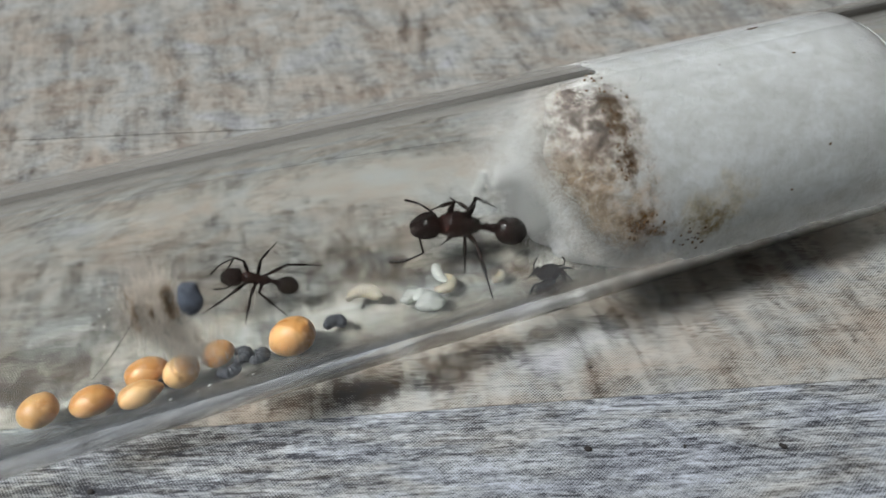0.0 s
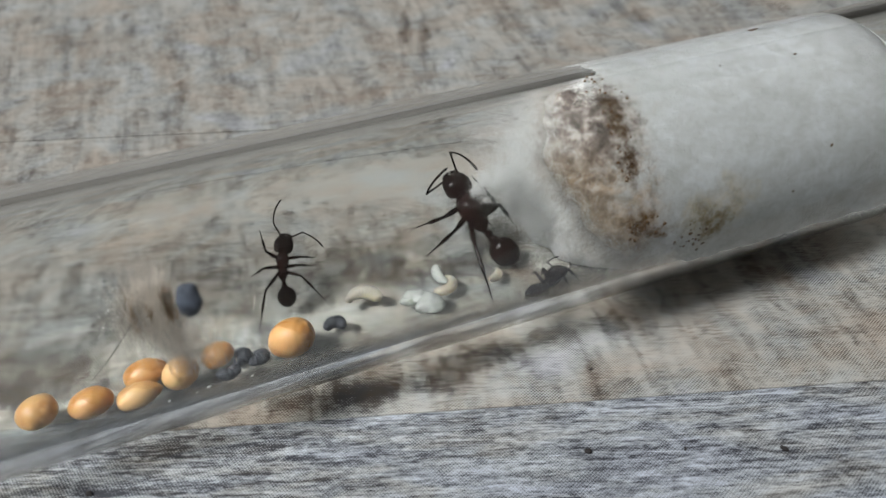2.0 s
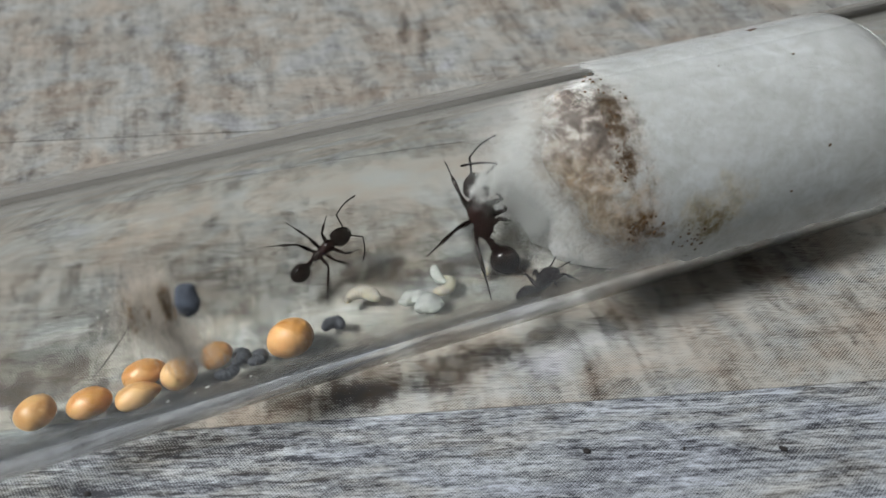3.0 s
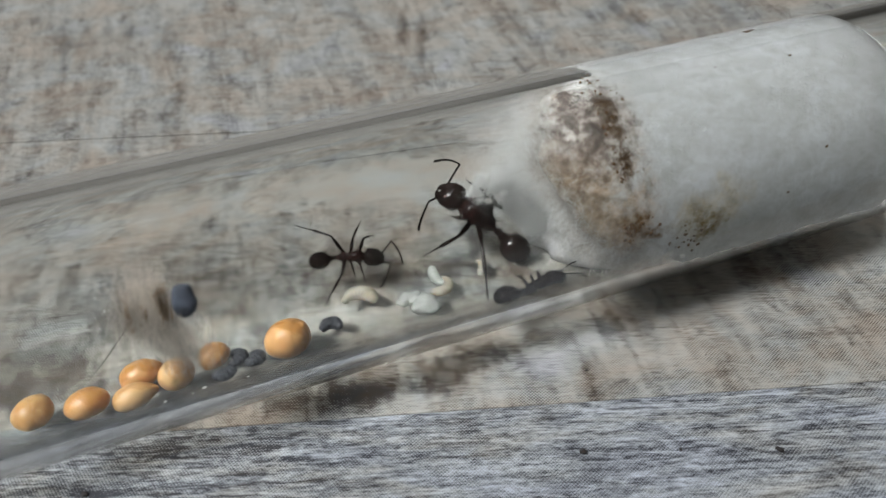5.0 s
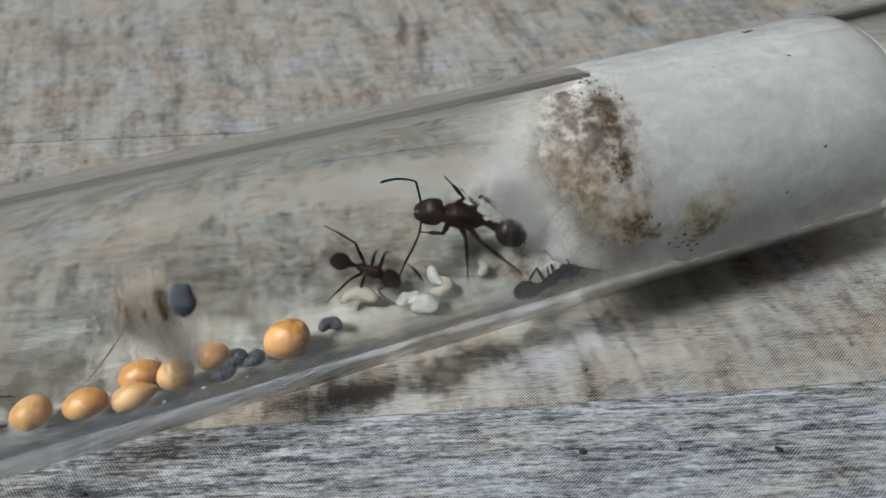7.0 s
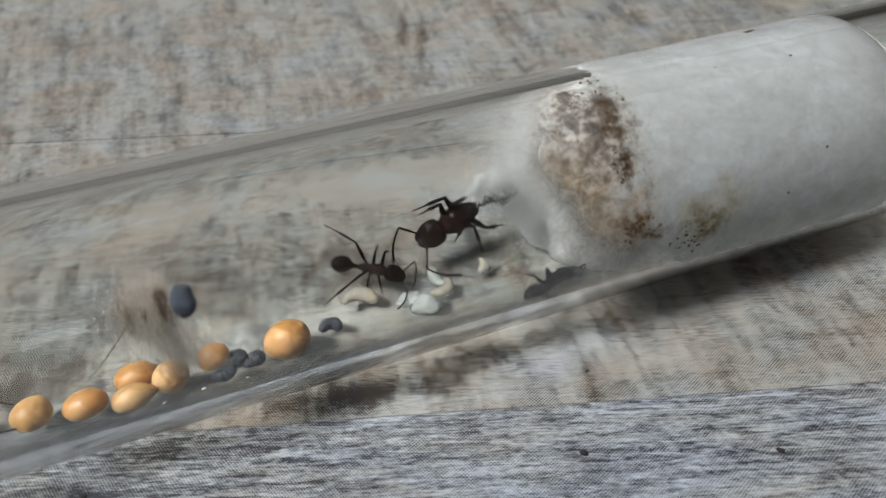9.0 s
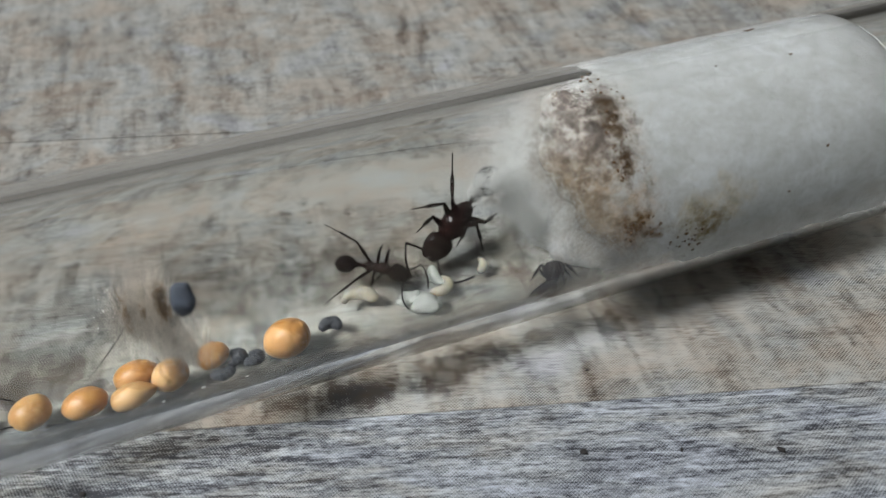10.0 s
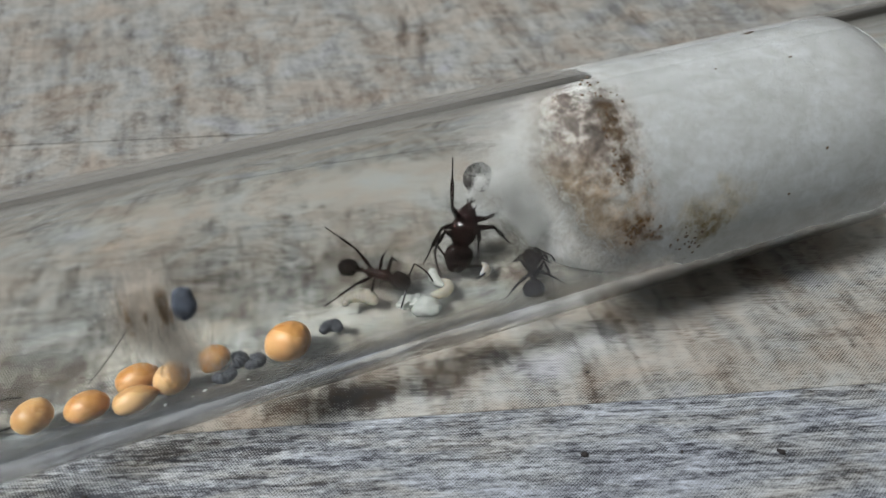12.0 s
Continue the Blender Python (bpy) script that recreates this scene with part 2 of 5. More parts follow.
def cotton_wool():
    """White cotton with chewed, brown-soiled parts near its front face (x runs along the tube)."""
    n = Nodes("cotton_wool")
    fluff = n.noise(n.scaled(700, 900, 900, 25), 1, 6, 0.78, 0.25)
    lumps = n.noise(n.scaled(190, 190, 190), 1, 3, 0.6, 0.3)
    col = n.mix(n.ramp(lumps, (0.35, 0.0), (0.7, 1.0)), (0.53, 0.55, 0.55), (0.65, 0.675, 0.69))
    col = n.mix(n.ramp(fluff, (0.35, 0.7), (0.62, 0.0)), col, (0.40, 0.41, 0.39))
    wob = n.math("MULTIPLY", n.math("SUBTRACT", n.noise(n.scaled(420, 420, 420, 0, (3, 1, 2)), 1, 5, 0.75), 0.5), 2.4)
    grit = n.noise(n.scaled(1300, 1300, 1300, 0, (1, 7, 4)), 1, 4, 0.75)
    mottle = n.noise(n.scaled(650, 650, 650, 0, (8, 2, 4)), 1, 5, 0.75, 0.4)
    for centre, size, tint, much in (
            ((7.4, -2.6, 5.4), (4.2, 5.2, 4.2), (0.46, 0.41, 0.37), 0.85), ((8.6, -1.2, 6.0), (4.4, 5.6, 3.8), (0.42, 0.39, 0.35), 0.6), ((8.6, -3.5, 5.0), (3.6, 4.0, 3.8), (0.42, 0.38, 0.34), 0.5), ((8.0, -5.5, 1.0), (5.0, 4.0, 5.0), (0.37, 0.315, 0.265), 0.8), ((10.5, -4.0, -4.2), (4.0, 4.0, 3.6), (0.46, 0.42, 0.37), 0.7), ((9.3, -1.5, -4.5), (4.0, 4.5, 3.6), (0.48, 0.46, 0.42), 0.6),
            ((18.0, -4.5, -6.0), (7, 4.5, 4.0), (0.50, 0.47, 0.38), 0.75), ((15.5, -6.6, 1.6), (2.8, 2.2, 2.0), (0.42, 0.34, 0.19), 0.75),
            ((6.0, -5.0, 4.2), (4.0, 3.6, 3.8), (0.29, 0.215, 0.145), 1.0), ((8.6, -5.6, 2.4), (3.2, 2.8, 3.2), (0.44, 0.35, 0.26), 0.85),
            ((7.7, -1.0, 6.2), (4.2, 5.2, 3.4), (0.15, 0.125, 0.112), 0.9), ((8.9, 2.8, 6.0), (2.0, 2.4, 2.2), (0.10, 0.075, 0.06), 1.0), ((7.2, 1.5, 6.6), (1.2, 1.4, 2.0), (0.52, 0.40, 0.27), 0.8)):
        blot = n.math("MULTIPLY", n.blob(centre, size, wob, 0.7), n.ramp(n.math("MULTIPLY_ADD", n.math("SUBTRACT", grit, 0.5), 0.7, mottle), (0.47, 1.0), (0.66, 0.32)))
        speckled = n.mix(n.ramp(grit, (0.38, 0.0), (0.62, 1.0)), tuple(c * 0.62 for c in tint), tuple(min(1.0, c * 1.35) for c in tint))
        col = n.mix(n.math("MULTIPLY", blot, much), col, speckled)
    for centre, size, tint in (
            ((10.3, -1.9, 6.4), (0.6, 1.3, 1.5), (0.085, 0.058, 0.034)), ((10.1, -3.3, 5.8), (0.5, 1.3, 1.5), (0.105, 0.068, 0.036)), ((10.0, -4.7, 4.7), (0.5, 1.3, 1.6), (0.085, 0.055, 0.032)), ((15.2, -6.4, 1.0), (1.6, 1.4, 1.1), (0.20, 0.15, 0.06)),
            ((10.0, -6.3, 2.2), (1.2, 1.2, 0.7), (0.16, 0.09, 0.03)), ((11.6, -6.5, 1.3), (1.0, 1.2, 0.5), (0.16, 0.09, 0.03)), ((9.2, 1.4, 6.4), (1.3, 1.6, 1.2), (0.07, 0.055, 0.05))):
        blot = n.math("MULTIPLY", n.blob(centre, size, wob, 0.6), n.ramp(grit, (0.42, 1.0), (0.60, 0.25)))
        col = n.mix(blot, col, tint)
    n.bump(n.math("ADD", n.math("ADD", n.math("MULTIPLY", fluff, 0.5), lumps), n.math("MULTIPLY", grit, 0.5)), 0.6, 0.0007)
    return n.set(Base_Color=col, Roughness=0.95, Specular_IOR_Level=0.1, Subsurface_Weight=1.0,
                 Subsurface_Radius=(0.011, 0.011, 0.0105), Subsurface_Scale=1.0)


def cuticle(name, color, rough, sculpt):
    """Dark polished skin with shallow furrows and paler patches."""
    n = Nodes(name)
    swell = n.noise(n.scaled(1500, 1500, 1500), 1, 2, 0.5)
    furrow = n.noise(n.scaled(2200, 6500, 6500), 1, 2, 0.5, 0.3)
    col = n.mix(n.ramp(swell, (0.35, 0.0), (0.7, 1.0)), tuple(c * 0.55 for c in color), tuple(c * 1.7 for c in color))
    n.bump(n.math("ADD", n.math("MULTIPLY", furrow, sculpt), swell), 0.45, 0.00008)
    return n.set(Base_Color=col, Roughness=rough, Specular_IOR_Level=0.5)


def plain(name, color, rough=0.5, spec=0.5, vary=0.25, scale=900, bump=0.2, **more):
    """A surface of one substance with uneven tone and fine relief."""
    n = Nodes(name)
    big, fine = n.noise(n.scaled(scale, scale, scale), 1, 3, 0.6), n.noise(n.scaled(scale * 7, scale * 7, scale * 7), 1, 3, 0.6)
    dark = tuple(c * (1 - vary) for c in color)
    light = tuple(min(1, c * (1 + vary)) for c in color)
    col = n.mix(n.ramp(big, (0.3, 0.0), (0.7, 1.0)), dark, light)
    n.bump(n.math("ADD", big, fine), bump, 0.00004)
    return n.set(Base_Color=col, Roughness=n.ramp(fine, (0.3, rough * 0.85), (0.7, min(1, rough * 1.2))), Specular_IOR_Level=spec, **more)


BEIGE, GREY, GLASS, FILM, COTTON = beige_wood(), grey_wood(), clear_glass(), shade_film(), cotton_wool()
DUST_FIBRE = plain("dusty_fibre", (0.44, 0.395, 0.345), 0.85, 0.1, 0.45, 420, 0.0)
PRESSED = plain("pressed_fibre", (0.50, 0.515, 0.515), 0.9, 0.1, 0.15, 300, 0.0)
FIBRE = plain("cotton_fibre", (0.81, 0.82, 0.81), 0.8, 0.2, 0.1, 300, 0.0)
SOIL_FIBRE = plain("soiled_fibre", (0.22, 0.185, 0.155), 0.85, 0.1, 0.5, 500, 0.0)
GREY_FIBRE = plain("damp_fibre", (0.44, 0.455, 0.45), 0.8, 0.2, 0.2, 300, 0.0)
FRASS = plain("frass", (0.10, 0.055, 0.022), 0.75, 0.3, 0.6, 3000, 0.5)


def seed_coat(name, dark, light, rough):
    """Glossy seed skin: blotches, pale lines and fine wrinkles."""
    n = Nodes(name)
    big = n.noise(n.scaled(420, 480, 420), 1, 3, 0.55, 0.6)
    lines = n.noise(n.scaled(500, 2600, 900, 12), 1, 3, 0.6, 0.8)
    col = n.mix(n.ramp(big, (0.32, 0.0), (0.68, 1.0)), dark, light)
    col = n.mix(n.ramp(lines, (0.60, 0.0), (0.72, 0.5)), col, tuple(min(1, c * 1.25 + 0.05) for c in light))
    x, y, z = n.axes(n.coord)
    germ = n.math("ADD", n.math("MULTIPLY", y, 900.0), n.math("MULTIPLY_ADD", big, 1.6, n.math("MULTIPLY", n.random(), 0.5)))
    col = n.mix(n.ramp(germ, (0.28, 0.75), (0.40, 0.0)), col, tuple(min(1, c * 1.12 + 0.06) for c in light))
    spots = n.noise(n.scaled(1500, 1500, 1500, 0, (4, 4, 4)), 1, 2, 0.5)
    col = n.mix(n.ramp(spots, (0.70, 0.0), (0.78, 0.6)), col, (0.16, 0.075, 0.025))
    n.bump(n.math("ADD", big, n.math("MULTIPLY", lines, 0.6)), 0.35, 0.00006)
    return n.set(Base_Color=col, Roughness=n.ramp(lines, (0.4, rough), (0.7, rough * 1.7)), Specular_IOR_Level=0.5,
                 Subsurface_Weight=0.12, Subsurface_Radius=(0.0008, 0.0004, 0.0002))


SEED = seed_coat("millet_seed", (0.40, 0.165, 0.032), (0.56, 0.29, 0.085), 0.27)
SEED_PALE = seed_coat("pale_millet", (0.43, 0.205, 0.055), (0.60, 0.37, 0.145), 0.32)
HUSK = plain("seed_hilum", (0.52, 0.27, 0.09), 0.5, 0.3, 0.3, 1800, 0.4)
POPPY = plain("poppy_seed", (0.040, 0.044, 0.053), 0.6, 0.35, 0.5, 2600, 1.0)
BLUE_SEED = plain("blue_poppy_seed", (0.065, 0.078, 0.105), 0.7, 0.3, 0.5, 1800, 0.6)
LARVA = plain("larva_skin", (0.66, 0.62, 0.53), 0.13, 0.5, 0.10, 1300, 0.05, Subsurface_Weight=0.75, Subsurface_Radius=(0.0018, 0.0014, 0.0009), Transmission_Weight=0.6, IOR=1.38)
EGG = plain("white_pupa", (0.64, 0.67, 0.64), 0.16, 0.5, 0.08, 1500, 0.25, Subsurface_Weight=0.7, Subsurface_Radius=(0.0015, 0.0015, 0.0014), Transmission_Weight=0.55, IOR=1.38)
QUEEN_DARK = cuticle("queen_cuticle", (0.0085, 0.0040, 0.0035), 0.15, 1.0)
QUEEN_RED = cuticle("queen_red_cuticle", (0.014, 0.0050, 0.0042), 0.15, 1.0)
ANT_DARK = cuticle("worker_cuticle", (0.0075, 0.0045, 0.004), 0.07, 0.08)
ANT_RED = cuticle("worker_red_cuticle", (0.016, 0.0058, 0.0048), 0.15, 0.7)
LEG = cuticle("leg_cuticle", (0.0085, 0.0045, 0.0036), 0.2, 0.1)
EYE = plain("ant_eye", (0.006, 0.006, 0.007), 0.15, 0.6, 0.2, 4000, 0.3)
DEBRIS = plain("dry_debris", (0.24, 0.15, 0.08), 0.9, 0.1, 0.5, 1500, 0.6)
HAIR = plain("dark_thread", (0.05, 0.045, 0.045), 0.6, 0.3, 0.3, 1500, 0.1)
CRUMB = plain("pale_crumb", (0.62, 0.62, 0.60), 0.4, 0.5, 0.2, 2500, 0.4)


# ---- mesh helpers ----
def part(name, bm, material, parent=None, label="", smooth=True):
    """Links a bmesh as one mesh object under a thing or a part."""
    me = bpy.data.meshes.new(name)
    bm.to_mesh(me)
    bm.free()
    me.materials.append(material)
    if smooth:
        me.polygons.foreach_set("use_smooth", [True] * len(me.polygons))
    ob = new(name, me)
    ob.parent = parent
    if label:
        tagged(ob, label)
    return ob


def loft(stations, ring=14, bm=None, square=1.0):
    """A body along x: stations of (x, half width, half height, rise, sway), closed at both ends."""
    bm = bm or bmesh.new()
    rings = []
    for st in stations:
        x, w, h, rise, sway = (*st, 0, 0)[:5]
        rings.append([bm.verts.new((x, sway + w * math.copysign(abs(math.cos(a)) ** square, math.cos(a)), rise + h * math.copysign(abs(math.sin(a)) ** square, math.sin(a))))
                      for a in (2 * math.pi * k / ring for k in range(ring))])
    for a, b in zip(rings, rings[1:]):
        for k in range(ring):
            bm.faces.new((a[k], b[k], b[(k + 1) % ring], a[(k + 1) % ring]))
    bm.faces.new(rings[0])
    bm.faces.new(rings[-1][::-1])
    bmesh.ops.recalc_face_normals(bm, faces=bm.faces)
    return bm


def egg(length, width, height, n=9, ring=14, front=1.0, rear=1.0, bm=None, at=(0, 0, 0)):
    """An egg-like body along x; front and rear below 1 make that end more pointed."""
    st = []
    for k in range(n):
        a = math.pi * (k + 0.12) / (n - 0.76)
        x = -math.cos(a)
        r = math.sin(a) ** (1 / (front if x > 0 else rear))
        st.append((at[0] + x * length / 2, r * width / 2, r * height / 2, at[2], at[1]))
    return loft(st, ring, bm)


def strand(points, radius, sides=5, tip=1.0, bm=None, closed=True):
    """A tapering tube along points."""
    bm = bm or bmesh.new()
    pts = [Vector(p) for p in points]
    rings = []
    for i, p in enumerate(pts):
        d = (pts[min(i + 1, len(pts) - 1)] - pts[max(i - 1, 0)]).normalized()
        side = d.cross(Vector((0.13, 0.31, 0.94))).normalized()
        up = side.cross(d)
        r = radius * (1 + (tip - 1) * i / (len(pts) - 1))
        rings.append([bm.verts.new(p + side * r * math.cos(a) + up * r * math.sin(a))
                      for a in (2 * math.pi * k / sides for k in range(sides))])
    for a, b in zip(rings, rings[1:]):
        for k in range(sides):
            bm.faces.new((a[k], a[(k + 1) % sides], b[(k + 1) % sides], b[k]))
    if closed:
        bm.faces.new(rings[0][::-1])
        bm.faces.new(rings[-1])
    return bm


def roughen(bm, amount, scale, seed=0.0):
    """Pushes the vertices in and out by noise."""
    bm.normal_update()
    off = Vector((seed * 3.7, seed * 1.3, seed * 2.1))
    for v in bm.verts:
        v.co += v.normal * amount * noise.noise(v.co * scale + off)
    return bm


# ---- the tube's own frame: s along the axis, angle round the bottom ----
TUBE_Y, TUBE_TURN, R_OUT, R_IN = 31.601, 17.364, 8.0, 7.0
TUBE = pose(0, TUBE_Y * MM, R_OUT * MM, 0, 0, TUBE_TURN)


def in_tube(s, phi, height=0.0, heading=0.0):
    """The pose in the tube at s millimetres along it, phi degrees up its far wall from the lowest line, standing on the inner
    wall at a height, with x turned by heading degrees from the axis towards the far wall."""
    r, p = (R_IN - height), radians(phi)
    return TUBE @ pose(s * MM, r * math.sin(p) * MM, -r * math.cos(p) * MM, phi) @ pose(0, 0, 0, 0, 0, heading)


# ---- table ----
def board(name, corners, thick, material, parent, soft=0.0003):
    """A plank from its four corners on the table, with softened edges."""
    bm = bmesh.new()
    top = [bm.verts.new((x, y, 0)) for x, y in corners]
    f = bm.faces.new(top)
    ext = bmesh.ops.extrude_face_region(bm, geom=[f])
    low = [v for v in ext["geom"] if isinstance(v, bmesh.types.BMVert)]
    bmesh.ops.translate(bm, verts=low, vec=(0, 0, -thick))
    bmesh.ops.recalc_face_normals(bm, faces=bm.faces)
    edges = [e for e in bm.edges if all(abs(v.co.z) < 1e-7 for v in e.verts)]
    bmesh.ops.bevel(bm, geom=edges, offset=soft, segments=2, affect="EDGES")
    return part(name, bm, material, parent, smooth=False)


def slab(name, lows, highs, material, label):
    bm = bmesh.new()
    mid, span = [(u + v) / 2 for u, v in zip(lows, highs)], [v - u for u, v in zip(lows, highs)]
    bmesh.ops.create_cube(bm, size=1, matrix=pose(*mid) @ Matrix.Diagonal((*span, 1)))
    return tagged(part(name, bm, material, smooth=False), label, name.split("_")[0], kind="structure")


def room():
    """Unseen walls and a ceiling added round the table to shape light and reflections, and the floor under it."""
    slab("floor", (-2.5, -2.2, -0.85), (2.5, 1.17, -0.75), plain("floor_boards", (0.26, 0.19, 0.13), 0.6, 0.3, 0.3, 9, 0.2), "brown wooden floor of the room")
    # unseen wall added to brighten the reflection in the glass's upper edge
    slab("wall_north", (-2.5, 1.05, -0.75), (2.5, 1.17, 0.52), plain("wall_paint", (0.84, 0.83, 0.80), 0.8, 0.2, 0.05, 6, 0.1), "unseen pale half-height wall added behind the table to brighten the glass's reflections")
    paint = plain("side_wall_paint", (0.30, 0.285, 0.26), 0.8, 0.2, 0.05, 6, 0.1)
    pale = plain("pale_wall_paint", (0.58, 0.57, 0.54), 0.8, 0.2, 0.05, 6, 0.1)
    # unseen walls and ceiling that keep sky light off the glass and shadows
    slab("wall_south", (-2.5, -1.12, -0.75), (1.42, -1.0, 2.4), pale, "unseen pale wall added to block sky and fill the front with light")
    slab("wall_east", (1.30, -1.0, -0.75), (1.42, 1.05, 2.4), paint, "unseen grey-beige wall added beside the table to block sky light")
    slab("ceiling", (-0.70, -1.0, 1.60), (1.30, 1.05, 1.70), plain("ceiling_paint", (0.74, 0.73, 0.70), 0.8, 0.2, 0.05, 6, 0.1), "unseen pale ceiling added over the table to block sky light")


def table():
    top = new("tabletop")
    tagged(top, "table top of printed weathered wood planks, beige and grey", "table top", kind="structure")
    slope = 0.0300
    lines = [-0.46, -0.34, -0.22, -0.115, -0.047, 0.02214, 0.05460, 0.175, 0.25, 0.34, 0.46, 0.58, 0.70, 0.82, 0.94]
    for k, (a, b) in enumerate(zip(lines, lines[1:])):
        g, h = (0.00005 if abs(v - 0.0546) < 1e-6 else 0.000012 for v in (a, b))
        sa, sb = (slope if a > 0 else 0.03), (0.0012 if abs(b - 0.0546) < 1e-6 else slope)
        sa = 0.0012 if abs(a - 0.0546) < 1e-6 else sa
        pts = [(-0.85, a + g - sa * 0.85), (0.85, a + g + sa * 0.85), (0.85, b - h + sb * 0.85), (-0.85, b - h - sb * 0.85)]
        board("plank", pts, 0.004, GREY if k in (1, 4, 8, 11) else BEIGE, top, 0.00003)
    bm = bmesh.new()
    bmesh.ops.create_cube(bm, size=1, matrix=pose(0, 0.24, -0.0145) @ Matrix.Diagonal((1.76, 1.50, 0.020, 1)))
    bmesh.ops.bevel(bm, geom=list(bm.edges), offset=0.003, segments=2, affect="EDGES")
    part("core_board", bm, plain("core_board", (0.10, 0.085, 0.075), 0.7, 0.3, 0.3, 60), top, smooth=False)
    for x, y in ((-0.80, -0.42), (0.80, -0.42), (-0.80, 0.90), (0.80, 0.90)):
        bm = loft([(0.0, 0.026, 0.026, 0), (0.02, 0.03, 0.03, 0), (0.70, 0.035, 0.035, 0), (0.7255, 0.035, 0.035, 0)], 12, square=0.5)
        bmesh.ops.transform(bm, matrix=pose(x, y, -0.75, 0, -90, 0), verts=bm.verts)
        part("table_leg", bm, plain("leg_wood", (0.30, 0.22, 0.15), 0.6, 0.3, 0.3, 40), top)
    return top


# ---- test tube ----
def test_tube():
    prof = [(-86.0, R_IN), (-86.4, 7.6), (-86.0, 8.25), (-85.2, 8.25), (-84.2, 8.0)]
    prof += [(s, 8.0) for s in range(-80, 56, 4)]
    prof += [(54 + 8 * math.sin(a), 8 * math.cos(a)) for a in (radians(d) for d in range(0, 90, 10))] + [(62.0, 0.0)]
    prof += [(54 + R_IN, 0.0)] + [(54 + R_IN * math.sin(a), R_IN * math.cos(a)) for a in (radians(d) for d in range(80, -1, -10))]
    prof += [(s, R_IN) for s in range(52, -84, -4)]
    ring, bm = 96, bmesh.new()
    rows = []
    for s, r in prof:
        if r == 0:
            rows.append([bm.verts.new((s * MM, 0, 0))] * ring)
        else:
            rows.append([bm.verts.new((s * MM, r * MM * math.cos(2 * math.pi * k / ring), r * MM * math.sin(2 * math.pi * k / ring))) for k in range(ring)])
    for a, b in zip(rows, rows[1:] + rows[:1]):
        for k in range(ring):
            f = [a[k], b[k], b[(k + 1) % ring], a[(k + 1) % ring]]
            f = [v for i, v in enumerate(f) if v not in f[:i]]
            if len(f) > 2:
                bm.faces.new(f)
    bmesh.ops.recalc_face_normals(bm, faces=bm.faces)
    ob = new("test_tube")
    ob.matrix_basis = TUBE
    wall = part("glass_wall", bm, GLASS, ob)
    wall.visible_shadow = False
    # added film that darkens the table below in place of the glass's shadow
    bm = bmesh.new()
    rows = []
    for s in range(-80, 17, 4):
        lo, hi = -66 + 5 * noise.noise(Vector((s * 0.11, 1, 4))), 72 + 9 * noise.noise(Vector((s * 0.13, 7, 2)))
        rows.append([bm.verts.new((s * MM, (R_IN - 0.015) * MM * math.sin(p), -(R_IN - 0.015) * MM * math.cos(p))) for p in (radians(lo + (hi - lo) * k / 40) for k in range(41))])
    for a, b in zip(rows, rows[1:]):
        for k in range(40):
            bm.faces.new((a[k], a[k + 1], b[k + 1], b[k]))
    part("floor_film", bm, FILM, ob, "thin film added on the tube's floor, tinted to shade the table below")
    return tagged(ob, "clear glass test tube lying on the wooden table", "test tube")


def cotton_front(y, z):
    """How far along the tube the plug's front face lies, over its cross-section (millimetres)."""
    n = noise.noise(Vector((y * 0.33, z * 0.33, 3.1))) * 1.0 + noise.noise(Vector((y * 0.9, z * 0.9, 8.1))) * 0.5
    low = max(0.0, (-0.90 * y - 0.44 * z) / 6.4)
    up = max(0.0, (-0.70 * y + 0.72 * z) / 6.4)
    far = max(0.0, (0.62 * y - 0.78 * z) / 6.4)
    return 8.7 + n + 2.8 * low ** 1.5 - 3.8 * up ** 2 - 1.6 * far ** 2


def fibre(bm, rng, start, way, long, curl, radius, wall=6.6):
    """One curly thread that stays inside the tube."""
    p, d, pts = Vector(start), Vector(way).normalized(), []
    for i in range(7):
        pts.append(p * MM)
        d = (d + Vector((rng.uniform(-1, 1), rng.uniform(-1, 1), rng.uniform(-1, 1))) * curl).normalized()
        p = p + d * long / 6
        q = math.hypot(p.y, p.z)
        if q > wall:
            p.y, p.z = p.y * wall / q, p.z * wall / q
    strand(pts, radius * MM, 3, 0.7, bm, closed=False)


